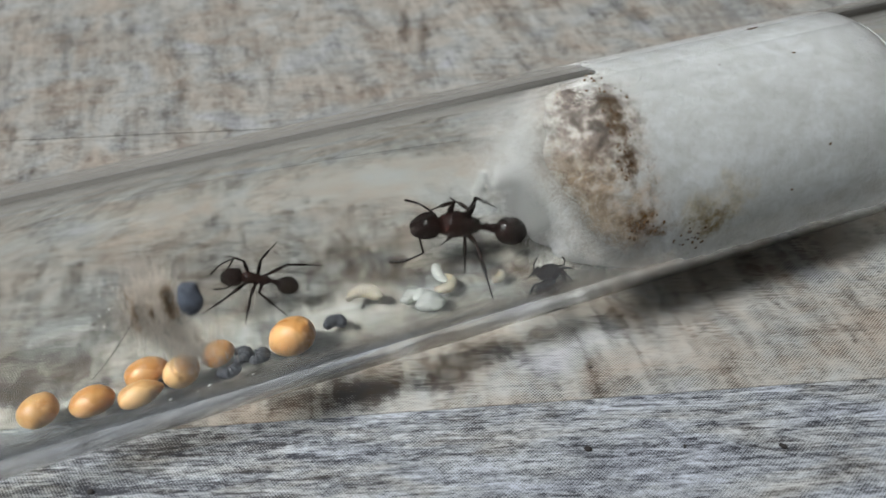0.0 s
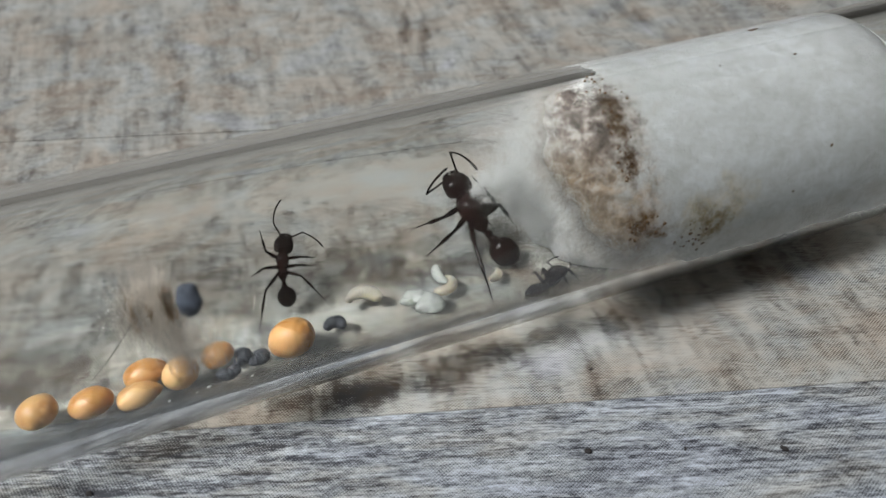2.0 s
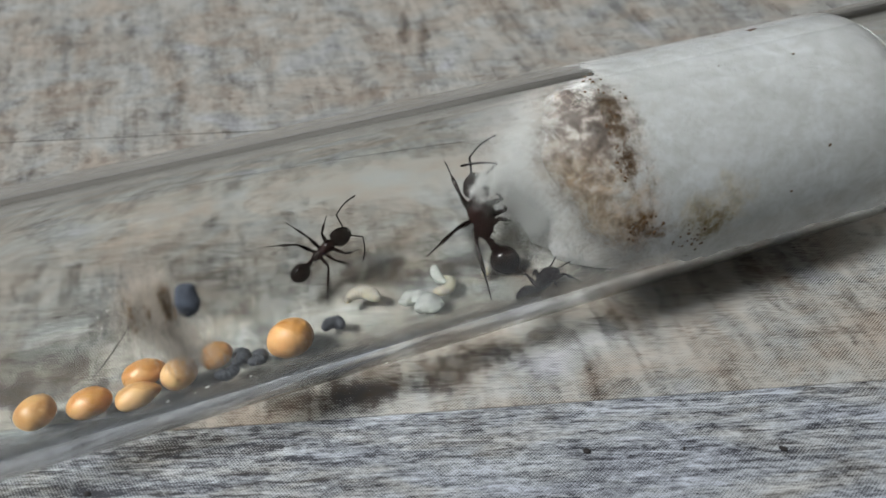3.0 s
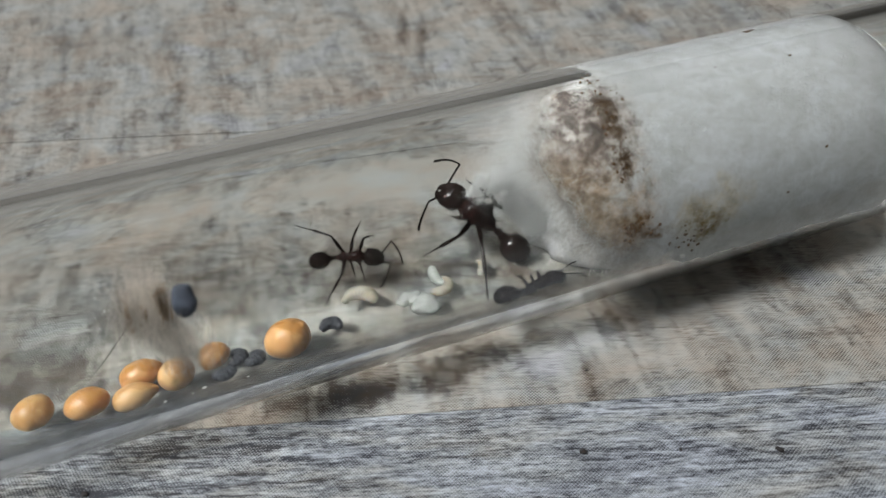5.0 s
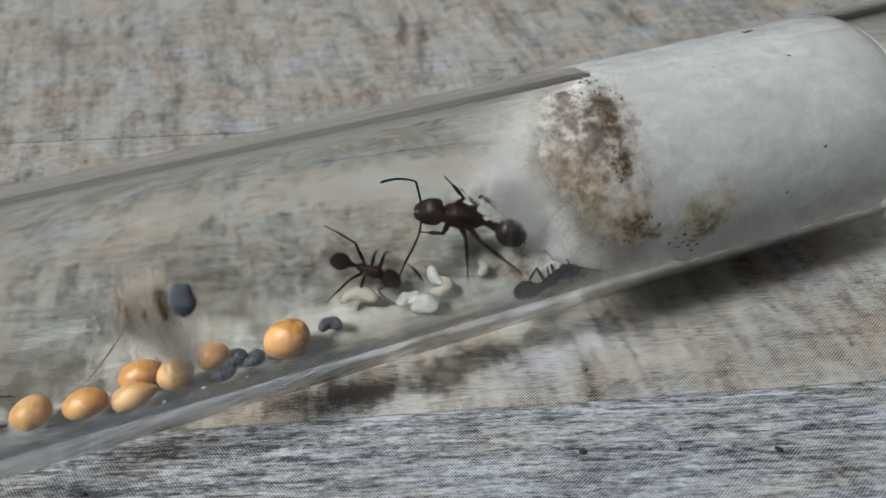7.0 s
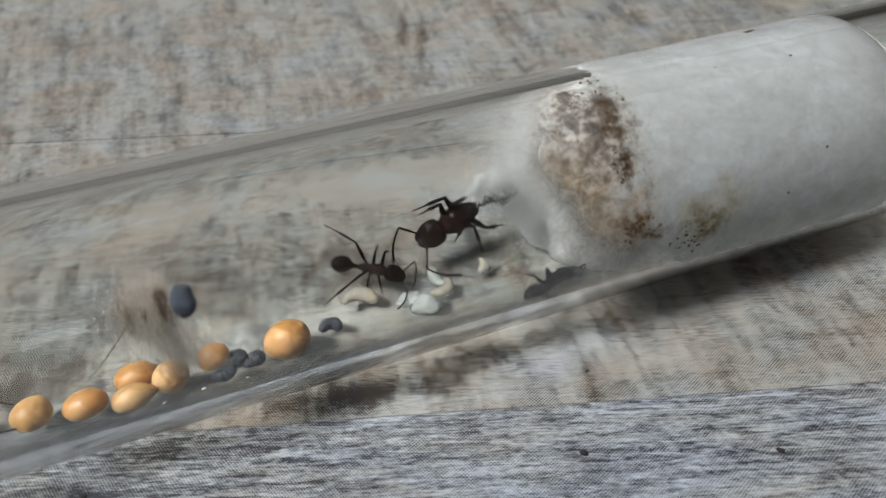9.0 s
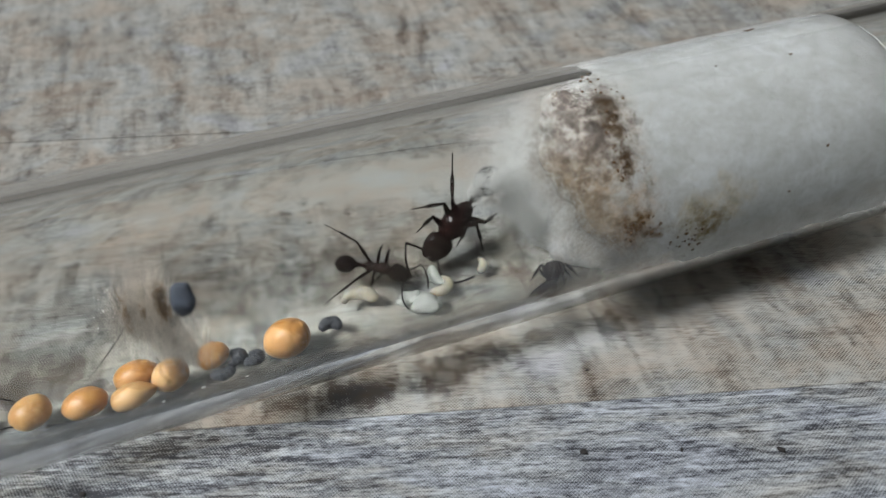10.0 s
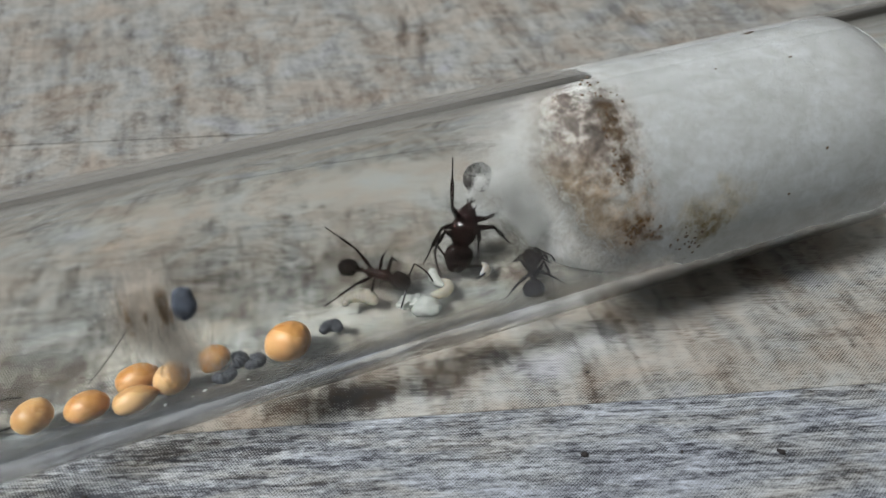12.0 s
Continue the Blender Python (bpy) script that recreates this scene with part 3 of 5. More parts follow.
def cotton_plug():
    """The plug, the loose fibres that stand off its front, and the crumbs caught in it."""
    plug = new("cotton_plug")
    plug.matrix_basis = TUBE @ Matrix.Diagonal((1, R_IN / 6.7, R_IN / 6.7, 1))
    tagged(plug, "white cotton wool plug with brown soiled front in the tube", "cotton plug")
    bm, ring, rows = bmesh.new(), 220, []
    for k in range(13):
        f = k / 12
        rows.append([])
        for j in range(ring):
            a, r = 2 * math.pi * j / ring, max(f, 0.02) * 6.5
            y, z = r * math.cos(a), r * math.sin(a)
            rows[-1].append((cotton_front(y, z) + 0.3 * f ** 8, y, z))
    front = rows[-1]
    for k in range(1, 73):
        f = (k / 72) ** 1.25
        rows.append([])
        for j, (s, y, z) in enumerate(front):
            x = s + (30.3 - s) * f
            spots = 0.5 + 0.55 * noise.noise(Vector((x * 1.3, y * 1.3, z * 1.3))) + 0.45 * noise.noise(Vector((x * 3.1, y * 3.1, z * 3.1)))
            grip = min(1.0, max(0.0, ((x - s - 0.4) / 3.6 - spots) * 2.5 + 0.5))
            snug = min(1.0, max(0.0, (z + 2.2) / 2.0))
            w = 1.0 + (0.028 + 0.014 * snug) * grip + 0.002 * noise.noise(Vector((y * 1.7, z * 1.7, f * 26)))
            rows[-1].append((x, y * w, z * w))
    for f in (0.95, 0.7, 0.3, 0.02):
        rows.append([(30.4 + 0.8 * (1 - f), y * f, z * f) for s, y, z in front])
    vs = [[bm.verts.new((s * MM, y * MM, z * MM)) for s, y, z in r] for r in rows]
    for a, b in zip(vs, vs[1:]):
        for j in range(ring):
            bm.faces.new((a[j], a[(j + 1) % ring], b[(j + 1) % ring], b[j]))
    bmesh.ops.recalc_face_normals(bm, faces=bm.faces)
    part("plug_body", bm, COTTON, plug)
    edge = [((30.9 + 0.15 * math.sin(3 * a)) * MM, 6.55 * math.cos(a) * MM, 6.55 * math.sin(a) * MM) for a in (2 * math.pi * k / 72 for k in range(73))]
    part("damp_edge", strand(edge, 0.03 * MM, 6, 1.0, closed=False), GREY_FIBRE, plug, "pale damp edge of the cotton")
    rng = random.Random(4)
    # threads pressed flat against the glass
    for name, mat, count in (("pressed_threads", PRESSED, 2600), ("grey_threads", GREY_FIBRE, 1800)):
        bm = bmesh.new()
        for _ in range(count):
            a = radians(rng.uniform(20, 260))
            y, z = 6.73 * math.cos(a), 6.73 * math.sin(a)
            s = cotton_front(y, z) + 3.0 + 20 * rng.random()
            if s < 29.5:
                fibre(bm, rng, (s, y, z), (rng.uniform(-1, 1), -z * rng.uniform(-0.15, 0.15), y * rng.uniform(-0.15, 0.15)), rng.uniform(0.6, 2.4), 0.35, 0.0055, 6.735)
        tagged(part(name, bm, mat, plug), kind="stuff")
    for name, mat, count, reach in (("front_fibres", FIBRE, 9500, 3.0), ("soiled_fibres", SOIL_FIBRE, 2000, 1.5), ("rim_fibres", FIBRE, 1500, 2.4), ("dusty_fibres", DUST_FIBRE, 3800, 2.2)):
        bm = bmesh.new()
        for _ in range(count):
            a, r = rng.uniform(0, 2 * math.pi), 6.6 * math.sqrt(rng.random())
            y, z = r * math.cos(a), r * math.sin(a)
            if mat is SOIL_FIBRE:
                a = radians(rng.gauss(125, 38))
                r = rng.uniform(4.0, 6.6)
                y, z = r * math.cos(a), r * math.sin(a)
            if name in ("rim_fibres", "dusty_fibres"):
                a = radians(rng.uniform(60, 235))
                r = rng.uniform(5.6, 6.6)
                y, z = r * math.cos(a), r * math.sin(a)
            if y < 1.0 and z < -1.5 and rng.random() < 0.94:
                continue
            s = cotton_front(y, z) + rng.uniform(0.0, 1.0)
            fibre(bm, rng, (s, y, z), (-rng.uniform(0.1, 1), rng.uniform(-1, 1), rng.uniform(-1, 1)), reach * rng.uniform(0.3, 1.0) ** 1.5, 0.32, 0.0045 if name in ("front_fibres", "rim_fibres") else 0.0055)
        tagged(part(name, bm, mat, plug), kind="stuff")
    # a loose veil of small clumps that has been drawn out along the far wall
    bm, made = bmesh.new(), 0
    while made < 13000:
        phi, h = rng.uniform(8, 150), rng.uniform(0.1, 5.2)
        edge = 2.6 + 3.4 * max(0.0, (55 - phi) / 45) + 1.2 * noise.noise(Vector((phi * 0.06, h * 0.5, 2))) + 0.12 * h
        s = edge - 0.6 + 7.5 * rng.random() ** 0.75
        if s > 10.5 or rng.random() > 0.03 + 0.97 * min(1.0, max(0.0, s - edge) / 4.2) ** 1.3:
            continue
        p = radians(phi)
        at = Vector((s, (6.6 - h) * math.sin(p), -(6.6 - h) * math.cos(p)))
        if noise.noise(at * 1.7) < rng.uniform(-0.15, 0.15):
            continue
        fibre(bm, rng, at, (rng.uniform(-1, 1), rng.uniform(-1, 1), rng.uniform(-1, 1)), rng.uniform(0.4, 1.3), 0.9, 0.0045)
        made += 1
    tagged(part("veil_fibres", bm, FIBRE, plug), kind="stuff")
    bm = bmesh.new()
    for count, middle, reach in ((7000, (8.4, 2.2, -4.6), (1.25, 1.0, 0.95)), (3000, (7.4, 3.4, -3.9), (1.1, 1.4, 1.1))):
        for _ in range(count):
            d = Vector((rng.gauss(0, 1), rng.gauss(0, 1), rng.gauss(0, 1))).normalized() * rng.random() ** 0.5
            at = [m + r * v for m, r, v in zip(middle, reach, d)]
            fibre(bm, rng, at, (rng.uniform(-1, 1), rng.uniform(-1, 1), rng.uniform(-1, 1)), rng.uniform(0.4, 1.2), 0.9, 0.006)
    for _ in range(60):
        s, p, h = 3.4 + 4.3 * rng.random() ** 0.7, radians(rng.uniform(57, 86)), rng.uniform(2.4, 3.5)
        middle = Vector((s, (6.6 - h) * math.sin(p), -(6.6 - h) * math.cos(p)))
        size = rng.uniform(0.12, 0.34)
        for _ in range(int(520 * size)):
            d = Vector((rng.gauss(0, 1), rng.gauss(0, 1), rng.gauss(0, 1))).normalized() * rng.random() ** 0.6
            fibre(bm, rng, middle + d * size, (rng.uniform(-1, 1), rng.uniform(-1, 1), rng.uniform(-1, 1)), rng.uniform(0.3, 0.7), 0.9, 0.007)
    tagged(part("pulled_tuft", bm, FIBRE, plug), kind="stuff")
    # crumbs in the cotton
    for s, phi, size in [(rng.gauss(10.3, 0.7), rng.gauss(-107, 3), rng.uniform(0.12, 0.34)) for _ in range(22)] + [(rng.gauss(13.6, 0.6), rng.gauss(-97, 4), rng.uniform(0.12, 0.30)) for _ in range(8)] + [
            (rng.gauss(14.2, 0.5), rng.gauss(-89, 4), rng.uniform(0.16, 0.34)) for _ in range(11)] + [(rng.gauss(9.8, 0.4), rng.uniform(-165, -130), rng.uniform(0.1, 0.28)) for _ in range(20)] + [
            (rng.gauss(10.6, 0.6), rng.uniform(165, 215), rng.uniform(0.08, 0.24)) for _ in range(24)] + [(rng.gauss(11.5, 1.5), rng.gauss(-88, 8), rng.uniform(0.06, 0.16)) for _ in range(14)]:
        bm = egg(size * MM, size * 0.8 * MM, size * 0.6 * MM, 6, 8)
        roughen(bm, 0.2 * size * MM, 3.0 / (size * MM), s)
        p = radians(phi)
        crumb = part("crumb", bm, FRASS, plug)
        crumb.matrix_basis = pose(s * MM, 6.77 * math.sin(p) * MM, -6.77 * math.cos(p) * MM, phi, 0, rng.uniform(0, 180))
    for s, phi, long, thick, turn in ((24.0, 157.2, 0.8, 0.2, 12), (21.4, 156, 0.55, 0.035, -25), (23.9, -171.6, 0.2, 0.07, 0), (23.8, -122, 0.2, 0.08, 30), (21.0, -104, 0.16, 0.07, 0), (18.6, -175, 0.12, 0.05, 0)):
        bm = strand([(-0.5 * long * MM, 0, 0), (0, 0.06 * long * MM, 0), (0.5 * long * MM, 0, 0)], thick * MM, 7, 0.7)
        p = radians(phi)
        mote = part("crumb", bm, FRASS, plug, "black elongated crumb")
        mote.matrix_basis = pose(s * MM, 6.88 * math.sin(p) * MM, -6.88 * math.cos(p) * MM, phi, 0, turn)
    return plug


# ---- seeds, brood and bits ----
def millet(name, at, size, turn, material, label, crease=0.0, point=0.0):
    """A glossy seed: plump body with a flattened side, a seam and a hilum."""
    thing = new(name)
    thing.matrix_basis = at @ pose(0, 0, 0, *turn)
    tagged(thing, label, "seed", "millet seeds in the tube")
    l, w, h = (v * MM for v in size)
    bm = egg(l, w, h, 31, 44, 1.15, 1.3)
    for v in bm.verts:
        v.co.z += 0.10 * h * (v.co.x / l)
        if v.co.x > 0.30 * l:
            v.co.y *= 1 - (0.3 + 2.2 * point) * (v.co.x / l - 0.30)
            v.co.z *= 1 - 2.0 * point * (v.co.x / l - 0.30)
            v.co.x += point * 1.1 * (v.co.x - 0.30 * l)
        a, b = v.co.x / l, v.co.y / w
        dent = max(0.0, 1 - abs(a - 0.26 - 0.5 * b * b + 0.1 * b) / 0.055) * (1 if abs(b) < 0.36 else 0)
        fold = max(0.0, 1 - abs(b - 0.10 - 0.3 * (a - 0.3)) / 0.06) * (1 if a > 0.22 else 0)
        if v.co.z > -0.2 * h:
            v.co *= 1 - crease * (dent + 0.8 * fold)
    roughen(bm, 0.03 * w, 1.3 / w, size[0])
    roughen(bm, 0.012 * w, 4 / w, size[1])
    part("seed_coat", bm, material, thing)
    bm = egg(0.30 * l, 0.30 * w, 0.16 * h, 7, 10, 0.7, 0.7, at=(0.29 * l, 0.06 * w, 0.34 * h))
    roughen(bm, 0.03 * w, 3 / w, size[1])
    part("hilum", bm, HUSK, thing, "darker seed scar")
    bm = strand([(0.5 * l * math.cos(a) * 0.99, 0.505 * w * math.sin(a), 0.04 * h) for a in (math.pi * k / 12 for k in range(3, 10))], 0.022 * w, 6, 1.0)
    part("seam", bm, material, thing)
    return thing


def curl(length, thick, bend, segments, ridge, taper=0.35, ring=14):
    """A bent, ringed body; returns the bmesh and the radius of its bend."""
    bm, rows, n = bmesh.new(), [], segments * 4
    rad = length / max(radians(bend), 1e-3)
    for i in range(n + 1):
        f = i / n
        a = radians(bend) * (f - 0.5)
        c = Vector((rad * math.sin(a), rad * (1 - math.cos(a)), 0))
        side = Vector((-math.sin(a), math.cos(a), 0))
        env = max(0.05, math.sin(math.pi * min(1, 0.02 + 0.96 * f)) ** 0.36) * (1 - taper * f)
        r = thick / 2 * env * (1 - ridge * abs(math.cos(math.pi * f * segments)) ** 3)
        rows.append([bm.verts.new((c + side * r * math.cos(b) + Vector((0, 0, r * math.sin(b)))) * MM) for b in (2 * math.pi * k / ring for k in range(ring))])
    for p, q in zip(rows, rows[1:]):
        for k in range(ring):
            bm.faces.new((p[k], q[k], q[(k + 1) % ring], p[(k + 1) % ring]))
    bm.faces.new(rows[0])
    bm.faces.new(rows[-1][::-1])
    bmesh.ops.recalc_face_normals(bm, faces=bm.faces)
    return bm, rad


def poppy(name, at, size, label):
    """A kidney-shaped seed, curled round its scar and ridged."""
    bm, rad = curl(size * 1.45, size * 0.80, 250, 11, 0.16, 0.12)
    bmesh.ops.translate(bm, verts=bm.verts, vec=(0, -rad * 0.6 * MM, 0))
    roughen(bm, 0.05 * size * MM, 2.5 / (size * MM), size)
    ob = part(name, bm, POPPY)
    ob.matrix_basis = at
    return tagged(ob, label, "poppy seed", "poppy seeds in the tube")


def larva(at, length, thick, bend, label, material, segments=9, taper=0.3):
    """A curved grub with ringed segments and a small head."""
    thing = new("larva")
    thing.matrix_basis = at
    tagged(thing, label, "larva", "ant brood")
    bm, rad = curl(length, thick, bend, segments, 0.045, taper)
    part("body", bm, material, thing)
    a = radians(bend) * 0.5
    thick *= 1.25 * (1 - taper)
    head = egg(thick * 0.5 * MM, thick * 0.46 * MM, thick * 0.42 * MM, 7, 10,
               at=(rad * math.sin(a) * MM, rad * (1 - math.cos(a)) * MM, 0))
    part("head", head, material, thing)
    return thing


# ---- ants ----
class Ant:
    """An ant built of rigid joints. x runs forward, the origin lies in the middle of the thorax. Lengths in millimetres."""

    def __init__(self, name, label, thorax, head, gaster, waist, legs, feelers, height, body_mat, red_mat, queenly=False):
        self.height, self.thorax, self.legs, self.feelers = height, thorax, legs, feelers
        self.root = tagged(new(name), label, "ant")
        tl, tw, th = thorax
        hl, hw, hh = head
        gl, gw, gh = gaster
        k = MM
        # thorax: a broad shield on the queen, a ball and a narrow hind part on workers
        if queenly:
            shape = ((0.53, 0.14, 0.15, -0.12), (0.49, 0.28, 0.28, -0.10), (0.43, 0.38, 0.38, -0.05), (0.38, 0.40, 0.40, -0.02), (0.34, 0.45, 0.46, 0.03), (0.24, 0.50, 0.50, 0.07),
                     (0.10, 0.52, 0.52, 0.08), (-0.04, 0.49, 0.50, 0.08), (-0.12, 0.44, 0.45, 0.06), (-0.15, 0.42, 0.42, 0.04), (-0.19, 0.42, 0.44, 0.04), (-0.26, 0.38, 0.41, 0.01),
                     (-0.30, 0.34, 0.35, -0.03), (-0.38, 0.32, 0.33, -0.07), (-0.46, 0.23, 0.25, -0.13), (-0.53, 0.13, 0.14, -0.18), (-0.56, 0.07, 0.08, -0.2))
        else:
            shape = ((0.53, 0.16, 0.15, -0.08), (0.49, 0.30, 0.28, -0.05), (0.42, 0.44, 0.42, 0.0), (0.32, 0.52, 0.50, 0.04), (0.20, 0.50, 0.50, 0.06), (0.10, 0.42, 0.44, 0.05),
                     (0.05, 0.36, 0.38, 0.02), (-0.02, 0.35, 0.37, 0.01), (-0.12, 0.36, 0.38, 0.0), (-0.17, 0.33, 0.34, -0.03), (-0.24, 0.37, 0.38, -0.03), (-0.36, 0.36, 0.36, -0.05),
                     (-0.46, 0.26, 0.26, -0.11), (-0.53, 0.13, 0.15, -0.17), (-0.56, 0.07, 0.08, -0.18))
        bm = loft([(x * tl * k, w * tw * k, h * th * k, r * th * k) for x, w, h, r in shape], 22)
        roughen(roughen(bm, 0.02 * tw * k, 4 / (tw * k), tl), 0.012 * tw * k, 11 / (tw * k), tw)
        self.body = part("thorax", bm, red_mat, self.root)
        for side in (1, -1):
            part("spine", strand([(-0.36 * tl * k, side * 0.16 * tw * k, 0.26 * th * k), (-0.48 * tl * k, side * 0.20 * tw * k, 0.44 * th * k)], 0.05 * tw * k, 6, 0.15), red_mat, self.body)
        # waist of two nodes, hinged behind the thorax
        self.waist_x = -0.50 * tl
        slim = (0.70 if queenly else 0.95) * tw * k
        bm = loft([(x * waist * k, w * slim, w * 1.15 * slim, r * th * k) for x, w, r in (
            (0.05, 0.10, -0.15), (-0.15, 0.11, -0.14), (-0.27, 0.20, -0.06), (-0.38, 0.25, 0.0), (-0.46, 0.23, -0.02), (-0.53, 0.17, -0.08), (-0.60, 0.16, -0.10),
            (-0.70, 0.25, -0.06), (-0.82, 0.29, -0.03), (-0.92, 0.24, -0.05), (-1.0, 0.13, -0.10), (-1.06, 0.08, -0.1))], 14)
        self.rear = part("waist", bm, red_mat, self.root)
        bm = egg(gl * k, gw * k, gh * k, 15, 20, 1.25, 0.85, at=(-(waist + gl * 0.47) * k, 0, 0.02 * gh * k))
        self.gaster = part("gaster", bm, body_mat, self.rear)
        for f in (-0.06, 0.20, 0.36):
            r = math.sqrt(max(0.02, 1 - (2 * f) ** 2)) * 0.5
            c = -(waist + gl * (0.47 + f))
            ring = [(c * k, r * gw * k * math.cos(b), (0.02 * gh + r * gh * math.sin(b)) * k) for b in (2 * math.pi * j / 24 for j in range(25))]
            part("segment_rim", strand(ring, 0.012 * gw * k, 5, 1.0, closed=False), body_mat, self.rear)
        # head: broad behind, with mandibles, eyes and a mouth plate
        self.neck_x = 0.50 * tl
        bm = loft([(x * hl * k, w * hw * k, h * hh * k, r * hh * k) for x, w, h, r in (
            (-0.02, 0.12, 0.12, 0), (0.015, 0.30, 0.28, 0), (0.06, 0.40, 0.38, 0.02), (0.14, 0.465, 0.46, 0.03), (0.28, 0.50, 0.50, 0.03), (0.45, 0.505, 0.50, 0.03), (0.62, 0.49, 0.46, 0.0),
            (0.76, 0.45, 0.38, -0.04), (0.88, 0.39, 0.28, -0.08), (0.96, 0.30, 0.18, -0.10), (1.0, 0.16, 0.08, -0.1))], 24, square=0.86)
        roughen(roughen(bm, 0.012 * hw * k, 5 / (hw * k), hl), 0.008 * hw * k, 13 / (hw * k), hw)
        self.head = part("head", bm, body_mat, self.root)
        self.head_len, self.head_w = hl, hw
        for side in (1, -1):
            part("eye", egg(0.15 * hl * k, 0.08 * hw * k, 0.15 * hh * k, 7, 10, at=(0.56 * hl * k, side * 0.47 * hw * k, 0.12 * hh * k)), EYE, self.head)
            pts = [(x * hl * k, side * y * hw * k, -0.14 * hh * k) for x, y in ((0.90, 0.25), (0.98, 0.24), (1.05, 0.17), (1.09, 0.08), (1.11, 0.02))]
            part("mandible", strand(pts, 0.105 * hw * k, 8, 0.5), body_mat, self.head)
            part("frontal_lobe", egg(0.22 * hl * k, 0.12 * hw * k, 0.12 * hh * k, 7, 9, at=(0.80 * hl * k, side * 0.17 * hw * k, 0.30 * hh * k)), body_mat, self.head)
        if queenly:
            for x, y in ((0.36, 0.0), (0.27, 0.09), (0.27, -0.09)):
                part("ocellus", egg(0.06 * hl * k, 0.055 * hw * k, 0.06 * hh * k, 6, 8, at=(x * hl * k, y * hw * k, 0.52 * hh * k)), EYE, self.head)
        # legs: a thigh hinged at the thorax, the shin and foot hinged on it
        self.limbs = {}
        for key, (fore, thigh, shin) in zip("123", legs):
            for side, sign in (("L", 1), ("R", -1)):
                a = thigh * k
                thick = 0.082 * tw * k if tw > 1.2 else 0.108 * tw * k
                bm = loft([(x * a, w * thick, w * thick, 0) for x, w in (
                    (-0.03, 0.7), (0.03, 1.4), (0.12, 1.6), (0.17, 0.85), (0.22, 0.95), (0.35, 1.4), (0.50, 1.5), (0.70, 1.2), (0.88, 0.85), (0.97, 0.95), (1.02, 0.5))], 9)
                leg = part("leg", bm, LEG, self.root)
                b = shin * k
                bm = loft([(x * b, w * thick, w * thick, r * b) for x, w, r in (
                    (-0.01, 0.5, 0), (0.02, 0.8, 0), (0.08, 0.65, 0.003), (0.22, 0.95, 0.006), (0.42, 1.05, 0.01), (0.51, 0.8, 0.01), (0.535, 0.42, 0.008), (0.60, 0.46, 0.004), (0.62, 0.34, 0.003), (0.70, 0.40, 0.0),
                    (0.80, 0.34, -0.004), (0.92, 0.34, -0.004), (1.0, 0.22, 0.0))], 7)
                foot = part("shin", bm, LEG, leg)
                self.limbs[side + key] = (leg, foot, Vector((fore * tl, sign * 0.30 * tw, -0.34 * th)), thigh, shin, Vector((0, sign * 0.35, 1)))
        # feelers: an elbowed scape and a beaded lash
        scape, lash = feelers
        for side, sign in (("AL", 1), ("AR", -1)):
            thick = 0.05 * hw * k
            first = part("antenna", strand([(0, 0, 0), (0.3 * scape * k, 0, 0), (0.8 * scape * k, 0, 0), (scape * k, 0, 0)], thick * 0.8, 7, 1.1), LEG, self.root)
            n = 22
            bm = loft([(lash * k * i / n, thick * (0.72 + 0.4 * i / n) * (1 if i % 2 else 0.84) * (0.5 if i == n else 1),
                        thick * (0.72 + 0.4 * i / n) * (1 if i % 2 else 0.84) * (0.5 if i == n else 1), 0.09 * lash * k * math.sin(math.pi * i / n)) for i in range(n + 1)], 7)
            second = part("lash", bm, LEG, first)
            self.limbs[side] = (first, second, None, scape, lash, Vector((0.2, sign, 0.5)))


def bent(base, tip, a, b, pole):
    """Poses of two hinged links of lengths a and b from base to tip; the second in the space of the first."""
    way = tip - base
    far = min(max(way.length, abs(a - b) * 1.02 + 1e-4), (a + b) * 0.995)
    way = way.normalized()
    f = (a * a - b * b + far * far) / (2 * far)
    rise = math.sqrt(max(0.0, a * a - f * f))
    up = (pole - way * pole.dot(way)).normalized()
    x = (way * f + up * rise) / a
    y = up.cross(way).normalized()
    z = x.cross(y)
    first = Matrix((x, y, z)).transposed().to_4x4()
    first.translation = base * MM
    shin = (way * far - x * a) / b
    local = Vector((shin.dot(x), shin.dot(y), shin.dot(z)))
    second = Matrix.Rotation(math.atan2(-local.z, local.x), 4, "Y")
    second.translation = Vector((a * MM, 0, 0))
    return first, second


